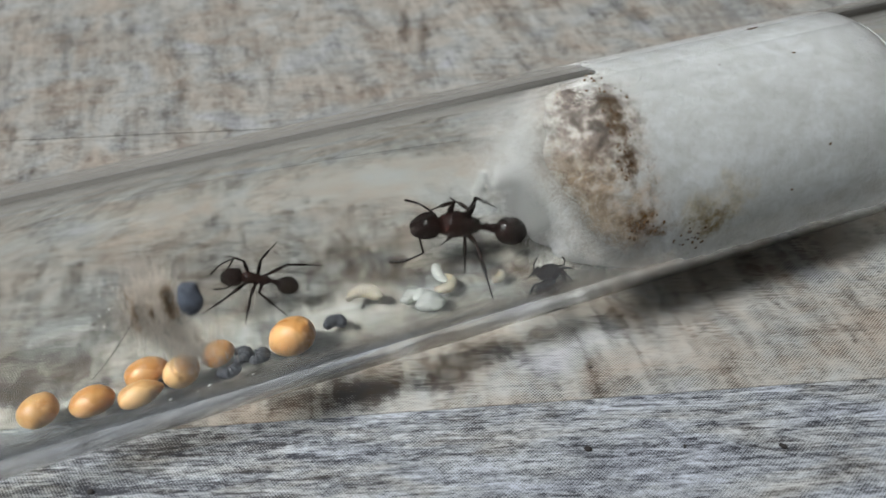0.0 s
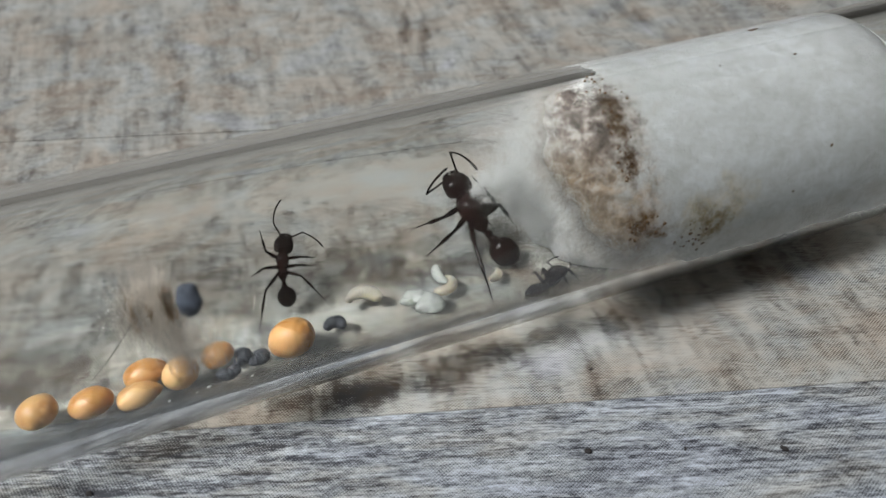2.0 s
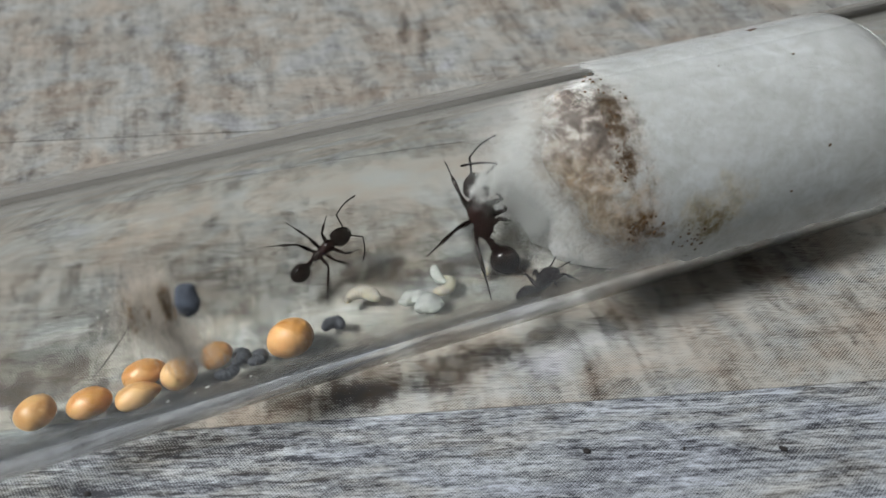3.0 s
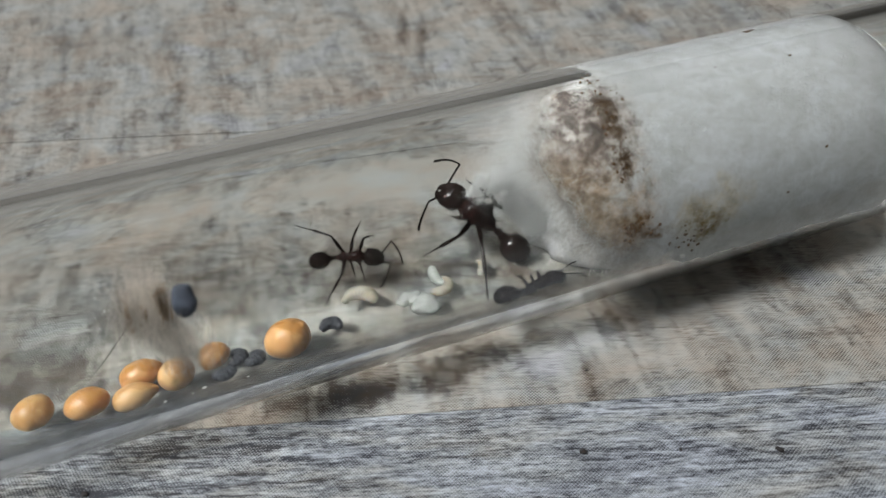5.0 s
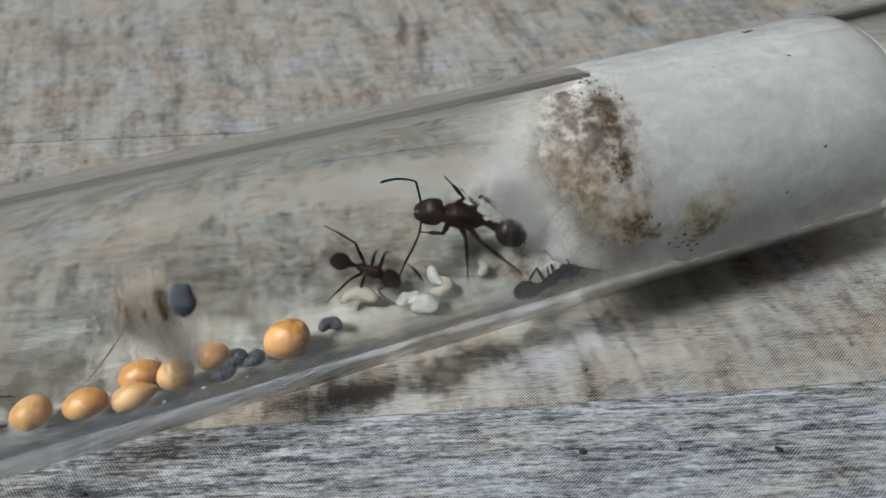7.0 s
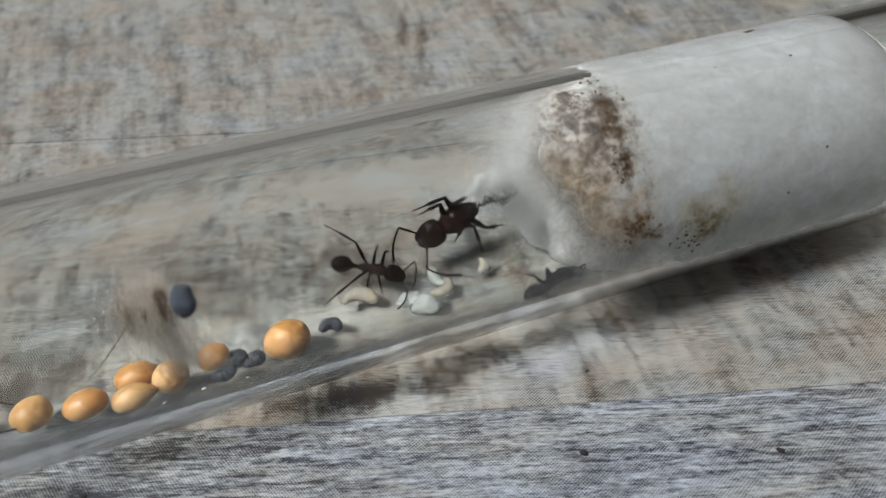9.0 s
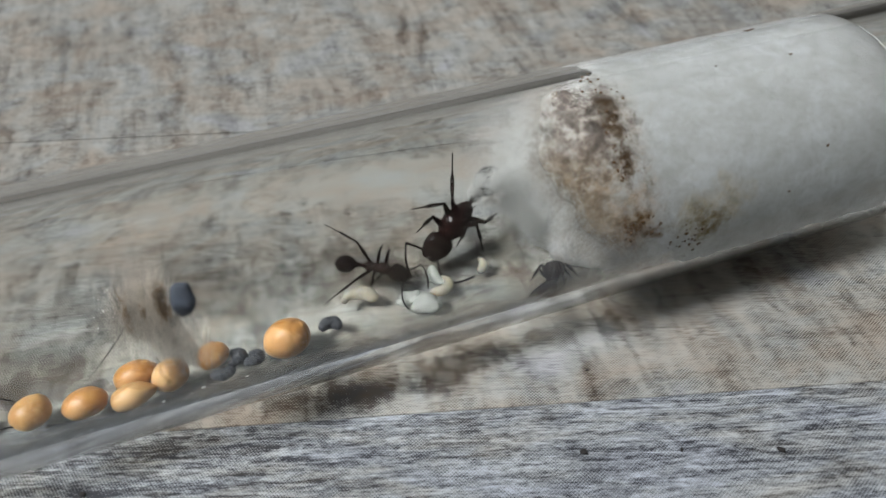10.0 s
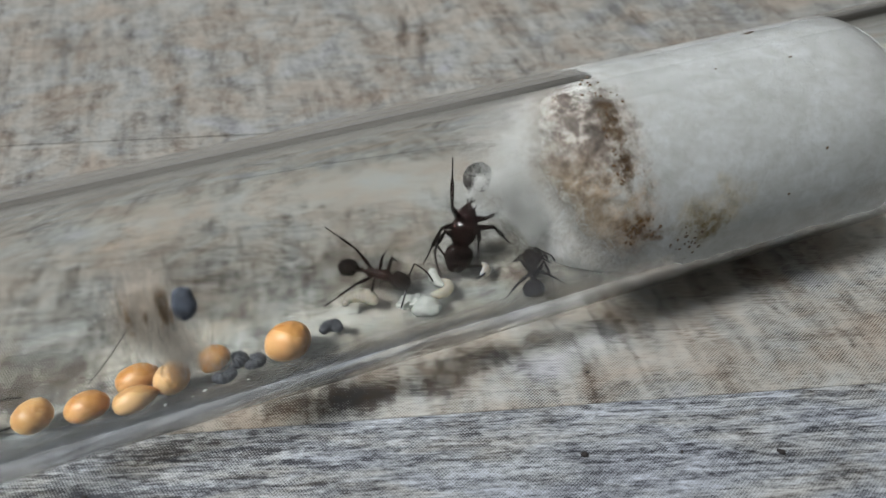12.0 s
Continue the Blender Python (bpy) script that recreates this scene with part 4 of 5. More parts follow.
def along(rows, t, glide=True):
    """The values of rows at t: a smooth curve through them, or steps that ease from one to the next."""
    if t <= rows[0][0]:
        return rows[0][1:]
    if t >= rows[-1][0]:
        return rows[-1][1:]
    i = max(k for k, r in enumerate(rows) if r[0] <= t)
    p, q = rows[i], rows[min(i + 1, len(rows) - 1)]
    span = q[0] - p[0]
    f = (t - p[0]) / span
    if not glide:
        f = min(1.0, max(0.0, (f - 0.25) / 0.75)) if span < 1.2 else f
        f = f * f * (3 - 2 * f)
        return tuple(u + (v - u) * f for u, v in zip(p[1:], q[1:]))
    o, r = rows[max(i - 1, 0)], rows[min(i + 2, len(rows) - 1)]
    out = []
    for k in range(1, len(p)):
        lo, hi, step = (p[k] - o[k]) / max(p[0] - o[0], 0.01), (r[k] - q[k]) / max(r[0] - q[0], 0.01), (q[k] - p[k]) / span
        m0 = 0 if lo * step <= 0 else math.copysign(min(abs(lo + step) / 2, 2.5 * abs(step), 2.5 * abs(lo)), step)
        m1 = 0 if hi * step <= 0 else math.copysign(min(abs(hi + step) / 2, 2.5 * abs(step), 2.5 * abs(hi)), step)
        h00, h10, h01, h11 = 2 * f ** 3 - 3 * f * f + 1, f ** 3 - 2 * f * f + f, -2 * f ** 3 + 3 * f * f, f ** 3 - f * f
        out.append(h00 * p[k] + h10 * span * m0 + h01 * q[k] + h11 * span * m1)
    return tuple(out)


def ant_walk(ant, body, bends, steps):
    """Keys an ant. body: seconds, place along the tube, degrees up its wall, heading. bends: seconds, turn of the head and of the waist.
    steps: for each foot and feeler, seconds and where its tip stands on the wall."""
    times = [k / 10 for k in range(121)]
    poses = []
    for t in times:
        s, phi, psi = along(body, t)
        poses.append(in_tube(s, phi, ant.height, psi))
    walk(ant.root, list(zip(times, poses)))
    heads, rears = [], []
    for t in times:
        turn, back = along(bends, t)
        heads.append(pose(ant.neck_x * MM, 0, 0, 0, 8, turn))
        rears.append(pose(ant.waist_x * MM, 0, 0, 0, 0, back))
    walk(ant.head, list(zip(times, heads)))
    walk(ant.rear, list(zip(times, rears)))
    for key, (first, second, hip, a, b, pole) in ant.limbs.items():
        one, two = [], []
        for t, m, h in zip(times, poses, heads):
            base, lift = hip, 0.05
            bend = pole
            if hip is None:
                side = 1 if key == "AL" else -1
                base = (h @ Vector((0.86 * ant.head_len * MM, side * 0.20 * ant.head_w * MM, 0.10 * ant.head_w * MM))) / MM
                lift = ant.height * 0.8
                bend = h.to_3x3() @ pole
            s, phi = along(steps[key], t, glide=False)
            tip = (m.inverted() @ in_tube(s, phi, lift).translation) / MM
            p, q = bent(base, tip, a, b, bend)
            one.append((t, p))
            two.append((t, q))
        walk(first, one)
        walk(second, two)


# ---- the place ----
room()
table()
test_tube()
cotton_plug()

ORANGE = "glossy orange millet seed lying in the glass tube"
SEEDS = [
    millet("millet_seed", in_tube(-27.0, -18.2, 1.0), (2.3, 2.3, 2.1), (0, 0, 50), SEED_PALE, "pale dull yellow millet seed lying in the glass tube"),
    millet("millet_seed", in_tube(-23.8, -25.1, 1.0), (2.5, 2.3, 2.1), (0, 0, -12), SEED, ORANGE, 0.05, 0.25),
    millet("millet_seed", in_tube(-21.0, -32.0, 0.9), (2.3, 1.95, 1.8), (0, 0, 8), SEED_PALE, "yellowish pointed millet seed leaning on its neighbours in the tube", 0.0, 0.8),
    millet("millet_seed", in_tube(-20.8, -10.0, 1.0), (2.5, 2.1, 1.95), (0, 0, 6), SEED, ORANGE, 0.04, 0.3),
    millet("millet_seed", in_tube(-18.46, -21.0, 1.05), (2.4, 2.35, 2.2), (0, -35, -40), SEED_PALE, "cracked yellow millet seed lying in the glass tube", 0.17),
    millet("millet_seed", in_tube(-16.2, -10.9, 0.9), (2.05, 1.9, 1.8), (0, 0, 15), SEED, ORANGE, 0.05, 0.1),
    millet("millet_seed", in_tube(-11.3, -20.1, 1.25), (3.0, 2.95, 2.9), (0, 0, -30), SEED, "large round glossy orange millet seed with a crease", 0.055),
]
DARK = "wrinkled blue-grey poppy seed lying in the glass tube"
poppy("poppy_seed", in_tube(-8.36, -9.1, 0.5, 165), 1.35, DARK)
poppy("poppy_seed", in_tube(-13.67, -20.3, 0.5, 70), 1.3, DARK)
poppy("poppy_seed", in_tube(-14.8, -14.4, 0.5, 90), 1.35, DARK)
poppy("poppy_seed", in_tube(-15.6, -26.7, 0.42, 20), 1.3, DARK)
bm = egg(1.15 * MM, 1.6 * MM, 0.8 * MM, 15, 20, 2.2, 2.2)
roughen(roughen(bm, 0.10 * MM, 1.6 / MM, 3), 0.04 * MM, 5 / MM, 5)
stuck_seed = part("poppy_seed", bm, BLUE_SEED)
stuck_seed.matrix_basis = in_tube(-15.3, -128.4, 0.4, 4)
tagged(stuck_seed, "blue-grey poppy seed stuck under the tube's upper wall", "poppy seed", "poppy seeds in the tube")

larva(in_tube(-5.73, 10, 0.62, 160), 2.7, 1.35, 140, "creamy translucent curved ant larva on the tube floor", LARVA, 9, 0.3)
larva(in_tube(-0.23, 7.5, 0.45, -80), 2.0, 0.95, 80, "whitish translucent bent ant larva beside the pupa", EGG)
larva(in_tube(0.26, -5.0, 0.5, 40), 2.6, 1.0, 185, "yellowish curled ant larva beside the pupa", LARVA)
small_larva = larva(in_tube(3.96, -9.3, 0.4, 40), 1.5, 0.85, 120, "small yellowish curled ant larva under the queen", LARVA, 7)


def pupa(at, label):
    """A white pupa heap: plump lobes grown together."""
    thing = new("pupa")
    thing.matrix_basis = at
    tagged(thing, label, "pupa", "ant brood")
    for x, y, l, w, h, turn in ((0.55, -0.50, 2.0, 1.9, 1.15, -10), (-0.45, 0.40, 1.9, 1.35, 0.85, -28), (-1.15, 0.10, 1.1, 0.9, 0.6, 15), (0.15, 0.55, 1.1, 1.0, 0.7, -20)):
        bm = egg(l * MM, w * MM, h * MM, 17, 24, 1.2, 1.3)
        roughen(roughen(roughen(bm, 0.22 * MM, 1.3 / MM, l), 0.13 * MM, 3.0 / MM, w), 0.05 * MM, 7.0 / MM, h)
        lobe = part("pupa_lobe", bm, EGG, thing)
        lobe.matrix_basis = pose(x * MM, y * MM, 0, 0, 0, turn)
    return thing


pupa(in_tube(-2.1, -9.8, 0.5, -14), "glossy white ant pupae clumped on the tube floor")

queen = Ant("queen_ant", "large dark reddish-brown ant queen by the cotton", (3.2, 2.0, 1.85), (1.9, 2.1, 1.55), (2.5, 2.25, 2.0), 1.2,
            ((0.28, 2.5, 3.2), (0.0, 2.75, 3.6), (-0.22, 3.1, 4.4)), (2.0, 2.7), 1.45, QUEEN_DARK, QUEEN_RED, True)
worker = Ant("worker_ant", "dark reddish-brown worker ant tending the brood", (2.0, 0.92, 0.92), (1.35, 1.35, 1.0), (1.55, 1.35, 1.25), 0.55,
             ((0.30, 1.7, 2.2), (0.0, 1.75, 2.4), (-0.22, 2.1, 3.0)), (1.3, 2.0), 0.95, ANT_DARK, ANT_RED)
small_worker = Ant("worker_ant", "small blackish worker ant on the near glass wall", (2.2, 0.95, 0.95), (1.5, 1.4, 1.1), (1.8, 1.6, 1.45), 0.75,
                   ((0.30, 1.15, 1.5), (0.0, 1.15, 1.55), (-0.22, 1.4, 2.0)), (1.0, 1.5), 0.75, ANT_DARK, ANT_DARK)
stray_worker = Ant("worker_ant", "dark worker ant coming along the tube past the seeds", (2.0, 0.92, 0.92), (1.35, 1.35, 1.0), (1.55, 1.35, 1.25), 0.75,
                   ((0.30, 1.5, 1.9), (0.0, 1.5, 2.0), (-0.22, 1.8, 2.6)), (1.2, 1.9), 0.95, ANT_DARK, ANT_RED)


def thread(at, points, radius, label):
    bm = strand([Vector(p) * MM for p in points], radius * MM, 5, 0.6)
    ob = part("thread", bm, HAIR)
    ob.matrix_basis = at
    return tagged(ob, label, "thread")


def wall_point(s, phi, height):
    return tuple((TUBE.inverted() @ in_tube(s, phi, height).translation) / MM)


thread(TUBE, [wall_point(*p) for p in ((-21.0, 42, 0.06), (-21.3, 36, 0.05), (-22.0, 28, 0.05), (-23.0, 18, 0.05), (-23.8, 10, 0.05), (-24.5, 3, 0.06))], 0.05,
       "thin dark thread lying on the tube's inner wall")


def tuft(label):
    """A smear of dirty fluff under the upper wall, with brown crumbs in it."""
    thing = new("dirt_tuft")
    thing.matrix_basis = TUBE
    tagged(thing, label, "dirt")
    rng, bm = random.Random(11), bmesh.new()
    for _ in range(1500):
        phi = -138 + 46 * rng.random() ** 1.1
        s = rng.gauss(-17.2, 0.75) if phi < -118 else rng.gauss(-17.0 + (phi + 118) * 0.06, 0.8)
        p = radians(phi)
        fibre(bm, rng, wall_point(s, phi, rng.uniform(0.03, 0.3)), (rng.uniform(-0.15, 0.15), -math.cos(p), -math.sin(p)), rng.uniform(0.8, 2.2), 0.2, 0.007)
    tagged(part("fluff", bm, FLUFF, thing), kind="stuff")
    for s, low, high, count, spread in ((-16.35, -134, -120, 90, 0.14), (-17.3, -130, -122, 14, 0.1), (-18.0, -134, -120, 24, 0.08)):
        bm = bmesh.new()
        for _ in range(count):
            p = radians(rng.uniform(low, high))
            fibre(bm, rng, wall_point(rng.gauss(s, spread), math.degrees(p), rng.uniform(0.05, 0.25)), (rng.uniform(-0.1, 0.1), -math.cos(p), -math.sin(p)), rng.uniform(0.4, 0.9), 0.25, 0.022)
        part("brown_crust", bm, DEBRIS, thing, "dry brown crust in the fluff")
    return thing


FLUFF = plain("dirty_fluff", (0.60, 0.55, 0.49), 0.9, 0.1, 0.3, 600, 0.0)
tuft("smear of brownish fluff stuck under the tube's upper wall")


def specks(label):
    """Pale dry specks on the far wall."""
    thing = new("dry_specks")
    thing.matrix_basis = TUBE
    tagged(thing, label, "specks", kind="stuff")
    rng, bm = random.Random(5), bmesh.new()
    for _ in range(46):
        s, phi, size = rng.gauss(-22.6, 0.75), rng.gauss(47, 5), rng.uniform(0.05, 0.22) ** 1.15
        one = egg(size * MM, size * rng.uniform(0.3, 0.8) * MM, size * 0.3 * MM, 6, 7)
        bmesh.ops.transform(one, matrix=TUBE.inverted() @ in_tube(s, phi, 0.03, rng.uniform(0, 180)), verts=one.verts)
        me = bpy.data.meshes.new("speck")
        one.to_mesh(me)
        one.free()
        bm.from_mesh(me)
        bpy.data.meshes.remove(me)
    part("speck_crust", bm, CRUMB, thing)
    return thing


specks("pale dry specks on the tube's inner wall")


def floor_crumb(s, phi, size, turn):
    bm = egg(size * MM, size * 0.6 * MM, size * 0.5 * MM, 7, 9)
    roughen(bm, 0.2 * size * MM, 2.5 / (size * MM), s)
    ob = part("dark_crumb", bm, HAIR)
    ob.matrix_basis = in_tube(s, phi, size * 0.2, turn)
    return tagged(ob, "tiny black crumb lying on the tube's floor", "crumb", "crumbs in the tube")


def pale_grain(s, phi, size, turn):
    bm = egg(size * MM, size * 0.7 * MM, size * 0.6 * MM, 7, 9)
    roughen(bm, 0.2 * size * MM, 2.5 / (size * MM), s)
    ob = part("pale_crumb", bm, CRUMB)
    ob.matrix_basis = in_tube(s, phi, size * 0.25, turn)
    return tagged(ob, "tiny pale grain lying beside the seeds in the tube", "crumb", "pale crumbs in the tube")


for spot in ((-16.9, -33, 0.30, 20), (-19.2, -37, 0.24, 60), (-14.2, -35, 0.20, 10), (-17.6, -36, 0.14, 80)):
    pale_grain(*spot)
hair = thread(TUBE, [wall_point(*p) for p in ((-13.2, 30, 0.05), (-13.3, 26, 0.07), (-13.55, 21, 0.05))], 0.022, "short pale hair lying on the tube's floor")
hair.data.materials[0] = DUST_FIBRE


for spot in ((-6.17, 0.6, 0.28, 30), (4.37, -15, 0.2, 70), (-0.56, -25.8, 0.18, 10), (-8.2, 22, 0.12, 0), (-1.5, -18, 0.12, 50), (5.0, -21, 0.14, 120)):
    floor_crumb(*spot)


def table_crumb(x, y, size, turn):
    bm = egg(size * MM, size * 0.7 * MM, size * 0.5 * MM, 7, 9)
    roughen(bm, 0.15 * size * MM, 2.5 / (size * MM), x)
    ob = part("table_crumb", bm, HAIR)
    ob.matrix_basis = pose(x * MM, y * MM, size * 0.2 * MM, 0, 0, turn)
    return tagged(ob, "tiny dark crumb lying on the wooden table", "crumb", "crumbs on the table")


for spot in ((9.6, 24.8, 0.22, 20), (14.2, 18.8, 0.26, 70), (8.3, 18.9, 0.5, 10), (20.1, 18.5, 0.5, 140), (17.9, 25.6, 0.12, 0), (-21.7, 17.6, 0.45, 160), (11.8, 27.5, 0.12, 40)):
    table_crumb(*spot)


def motions():
    ant_walk(queen, [
        (0, 2.4, 37.6, 162.8), (0.5, 2.9, 41.4, 146.2), (1, 3.5, 45.6, 127.6), (1.5, 3.5, 46.2, 116.9), (2, 3.7, 45.3, 109.3), (2.5, 4, 43.5, 95.2),
        (3, 4.3, 39.7, 90), (5, 4.3, 42.9, 126.6), (5.5, 3.8, 44.2, 137), (6, 3.3, 42.8, 147.6), (6.5, 3.2, 45.5, 150.2), (7, 3.2, 44, 151.9),
        (8.8, 3.2, 42.9, 190.7), (9, 2.9, 45.6, 197.3), (9.5, 2.8, 44.3, 208.6), (10, 2.6, 42.9, 217.9), (10.5, 2.8, 40.6, 221.6),
        (11, 2.8, 43.8, 224.1), (11.5, 2.9, 43, 232.5), (12, 3.1, 39.2, 241.9),
    ], [
        (0, 10.5, -9), (0.5, 7.1, -6.2), (1, 2.4, -2), (1.5, -4.5, 3.8), (2, -7.3, 6.4), (2.5, -16.9, 17), (3, -19.4, 20.2), (5, 9.2, -8.2),
        (5.5, 7.8, -6.7), (6, 11.7, -10.3), (6.5, 12.3, -10.9), (7, 10.6, -9.8), (8.8, 0.9, -0.9), (9, 1.3, -1.2), (9.5, 1.6, -1.5), (10, 3, -2.7),
        (10.5, 1.7, -1.5), (11, 4.5, -4.1), (11.5, 5, -4.5), (12, 4.4, -3.9),
    ], {
        "L1": [
            (0, 0.9, 29.1), (0.5, -0.9, 44.8), (1, -0.8, 44.1), (1.5, -0.9, 44.8), (2, -0.6, 45.3), (2.5, 2.6, 84.3), (3, 2.6, 84.2), (5, 2.5, 47.2),
            (5.5, -0.3, 44.8), (6, -0.3, 43.2), (6.5, -0.4, 43.9), (7, -0.2, 42.3), (8.8, 2.4, 29.3), (9, 2.3, 29.9), (9.5, 2.2, 29.2),
            (10, 2.3, 26), (10.5, 2.4, 18.3), (11, 2.9, 25.1), (11.5, 3.2, 22.9), (12, 3.8, 21.1),],
        "L2": [
            (0, 1.7, 3.2), (0.5, 1.7, 3.6), (1, 1.7, 3.6), (1.5, -0.4, 25), (2, -0.4, 25.4), (2.5, -0.4, 25.4), (3, -0.3, 25.2), (5, -0.4, 25.8),
            (5.5, -0.4, 25.5), (6, 2.2, -2.5), (6.5, 2.1, -1.1), (7, 2.1, -1.6), (8.8, 4.1, 18.2), (9, 4.1, 17.4), (9.5, 4, 18.4), (10, 4.1, 17.2),
            (10.5, 4.2, 17.1), (11, 4, 18.3), (11.5, 6.1, 23), (12, 6.4, 20.1),],
        "L3": [
            (0, 2.5, -28.2), (0.5, 2.5, -27.2), (1, 2.5, -26.8), (1.5, 2.6, -25.6), (2, 2.5, -26.8), (2.5, 2.5, -26.7), (3, 2.5, -27.1),
            (5, 2.5, -26.2), (5.5, 2.5, -26.8), (6, 2.5, -26.6), (6.5, 6.3, -9.3), (7, 6.1, -7.9), (8.8, 5.8, -10.3), (9, 6.5, 32.9),
            (9.5, 6.2, 41.5), (10, 6.2, 41.2), (10.5, 6.1, 42.3), (11, 6.1, 42.3), (11.5, 6.3, 43.6), (12, 6.3, 43.2),],
        "R1": [
            (0, 0.7, 53.3), (0.5, 1.9, 64.9), (1, 4.3, 55.8), (1.5, 3.9, 71), (2, 4.5, 69.5), (2.5, 5.5, 65.3), (3, 6, 60.2), (5, 4.3, 68.1),
            (5.5, 2.8, 75.4), (6, 2.8, 74.6), (6.5, 2.7, 74.5), (7, 2.7, 74.4), (8.8, 0.6, 53.3), (9, 0.1, 53.4), (9.5, -0.1, 47.2),
            (10, -0.4, 41.8), (10.5, -0.1, 37.8), (11, -0.1, 40), (11.5, 0.1, 35.6), (12, 0.4, 28),],
        "R2": [
            (0, 2.5, 58), (0.5, 3.7, 60.6), (1, 4.9, 61.6), (1.5, 5.3, 59.6), (2, 5.6, 56.6), (2.5, 6.2, 50.4), (3, 6.6, 44.8), (5, 5.8, 58.8),
            (5.5, 4.9, 62.1), (6, 4, 62.2), (6.5, 3.8, 65.1), (7, 3.8, 63.7), (8.8, -0.3, 57.6), (9, -0.3, 56.7), (9.5, -0.3, 56.9),
            (10, -0.3, 57.4), (10.5, -0.3, 57.1), (11, -0.3, 57.1), (11.5, -0.2, 26.4), (12, -0.4, 23.5),],
        "R3": [
            (0, 5.9, 44.3), (0.5, 6.2, 43.3), (1, 6.3, 40.3), (1.5, 6.4, 39.6), (2, 6.9, 31.6), (2.5, 6.9, 32.7), (3, 7, 33.1), (5, 7, 40.2),
            (5.5, 7, 41), (6, 6.2, 42.1), (6.5, 6.4, 43.9), (7, 6.3, 44.2), (8.8, 5.7, 67.8), (9, 4.8, 58), (9.5, 4.1, 56.7), (10, 3.4, 89.6),
            (10.5, 3.5, 89.1), (11, 3.4, 89.7), (11.5, 3.5, 88.8), (12, 3.4, 88),],
        "AL": [
            (0, -3.5, 23.8), (0.5, -3.7, 67.3), (1, -0.9, 103.5), (1.5, 1.1, 101.6), (2, 2.3, 85.5), (2.5, 4.8, 112), (3, 6.1, 106.7),
            (5, -0.4, 42.8), (5.5, -0.3, 22.2), (6, -1, 14.9), (6.5, -2.2, 24), (7, -2, 21.4), (8.8, 1.6, -2.1), (9, 1.6, -1.9), (9.5, 1.8, -0.5),
            (10, 2.3, -7.6), (10.5, 1.2, -6.4), (11, 0.8, -3.4), (11.5, 3.1, -12.9), (12, 2.4, -8.1),],
        "AR": [
            (0, -1.2, 66.8), (0.5, 2.3, 87.9), (1, 5.2, 73.8), (5, 1.6, 94.2), (5.5, -0.6, 96.7), (6, -2.6, 73.2), (6.5, -2.3, 86.1),
            (7, -2.4, 86.7), (8.8, -2.9, 24), (9, -2.8, 24.1), (9.5, -1.9, 18), (10, -2, 6.8), (10.5, -1.6, -2), (11, -1.4, -8.8),
            (11.5, -0.7, -3.4), (12, 0.1, 4.5),],
    })
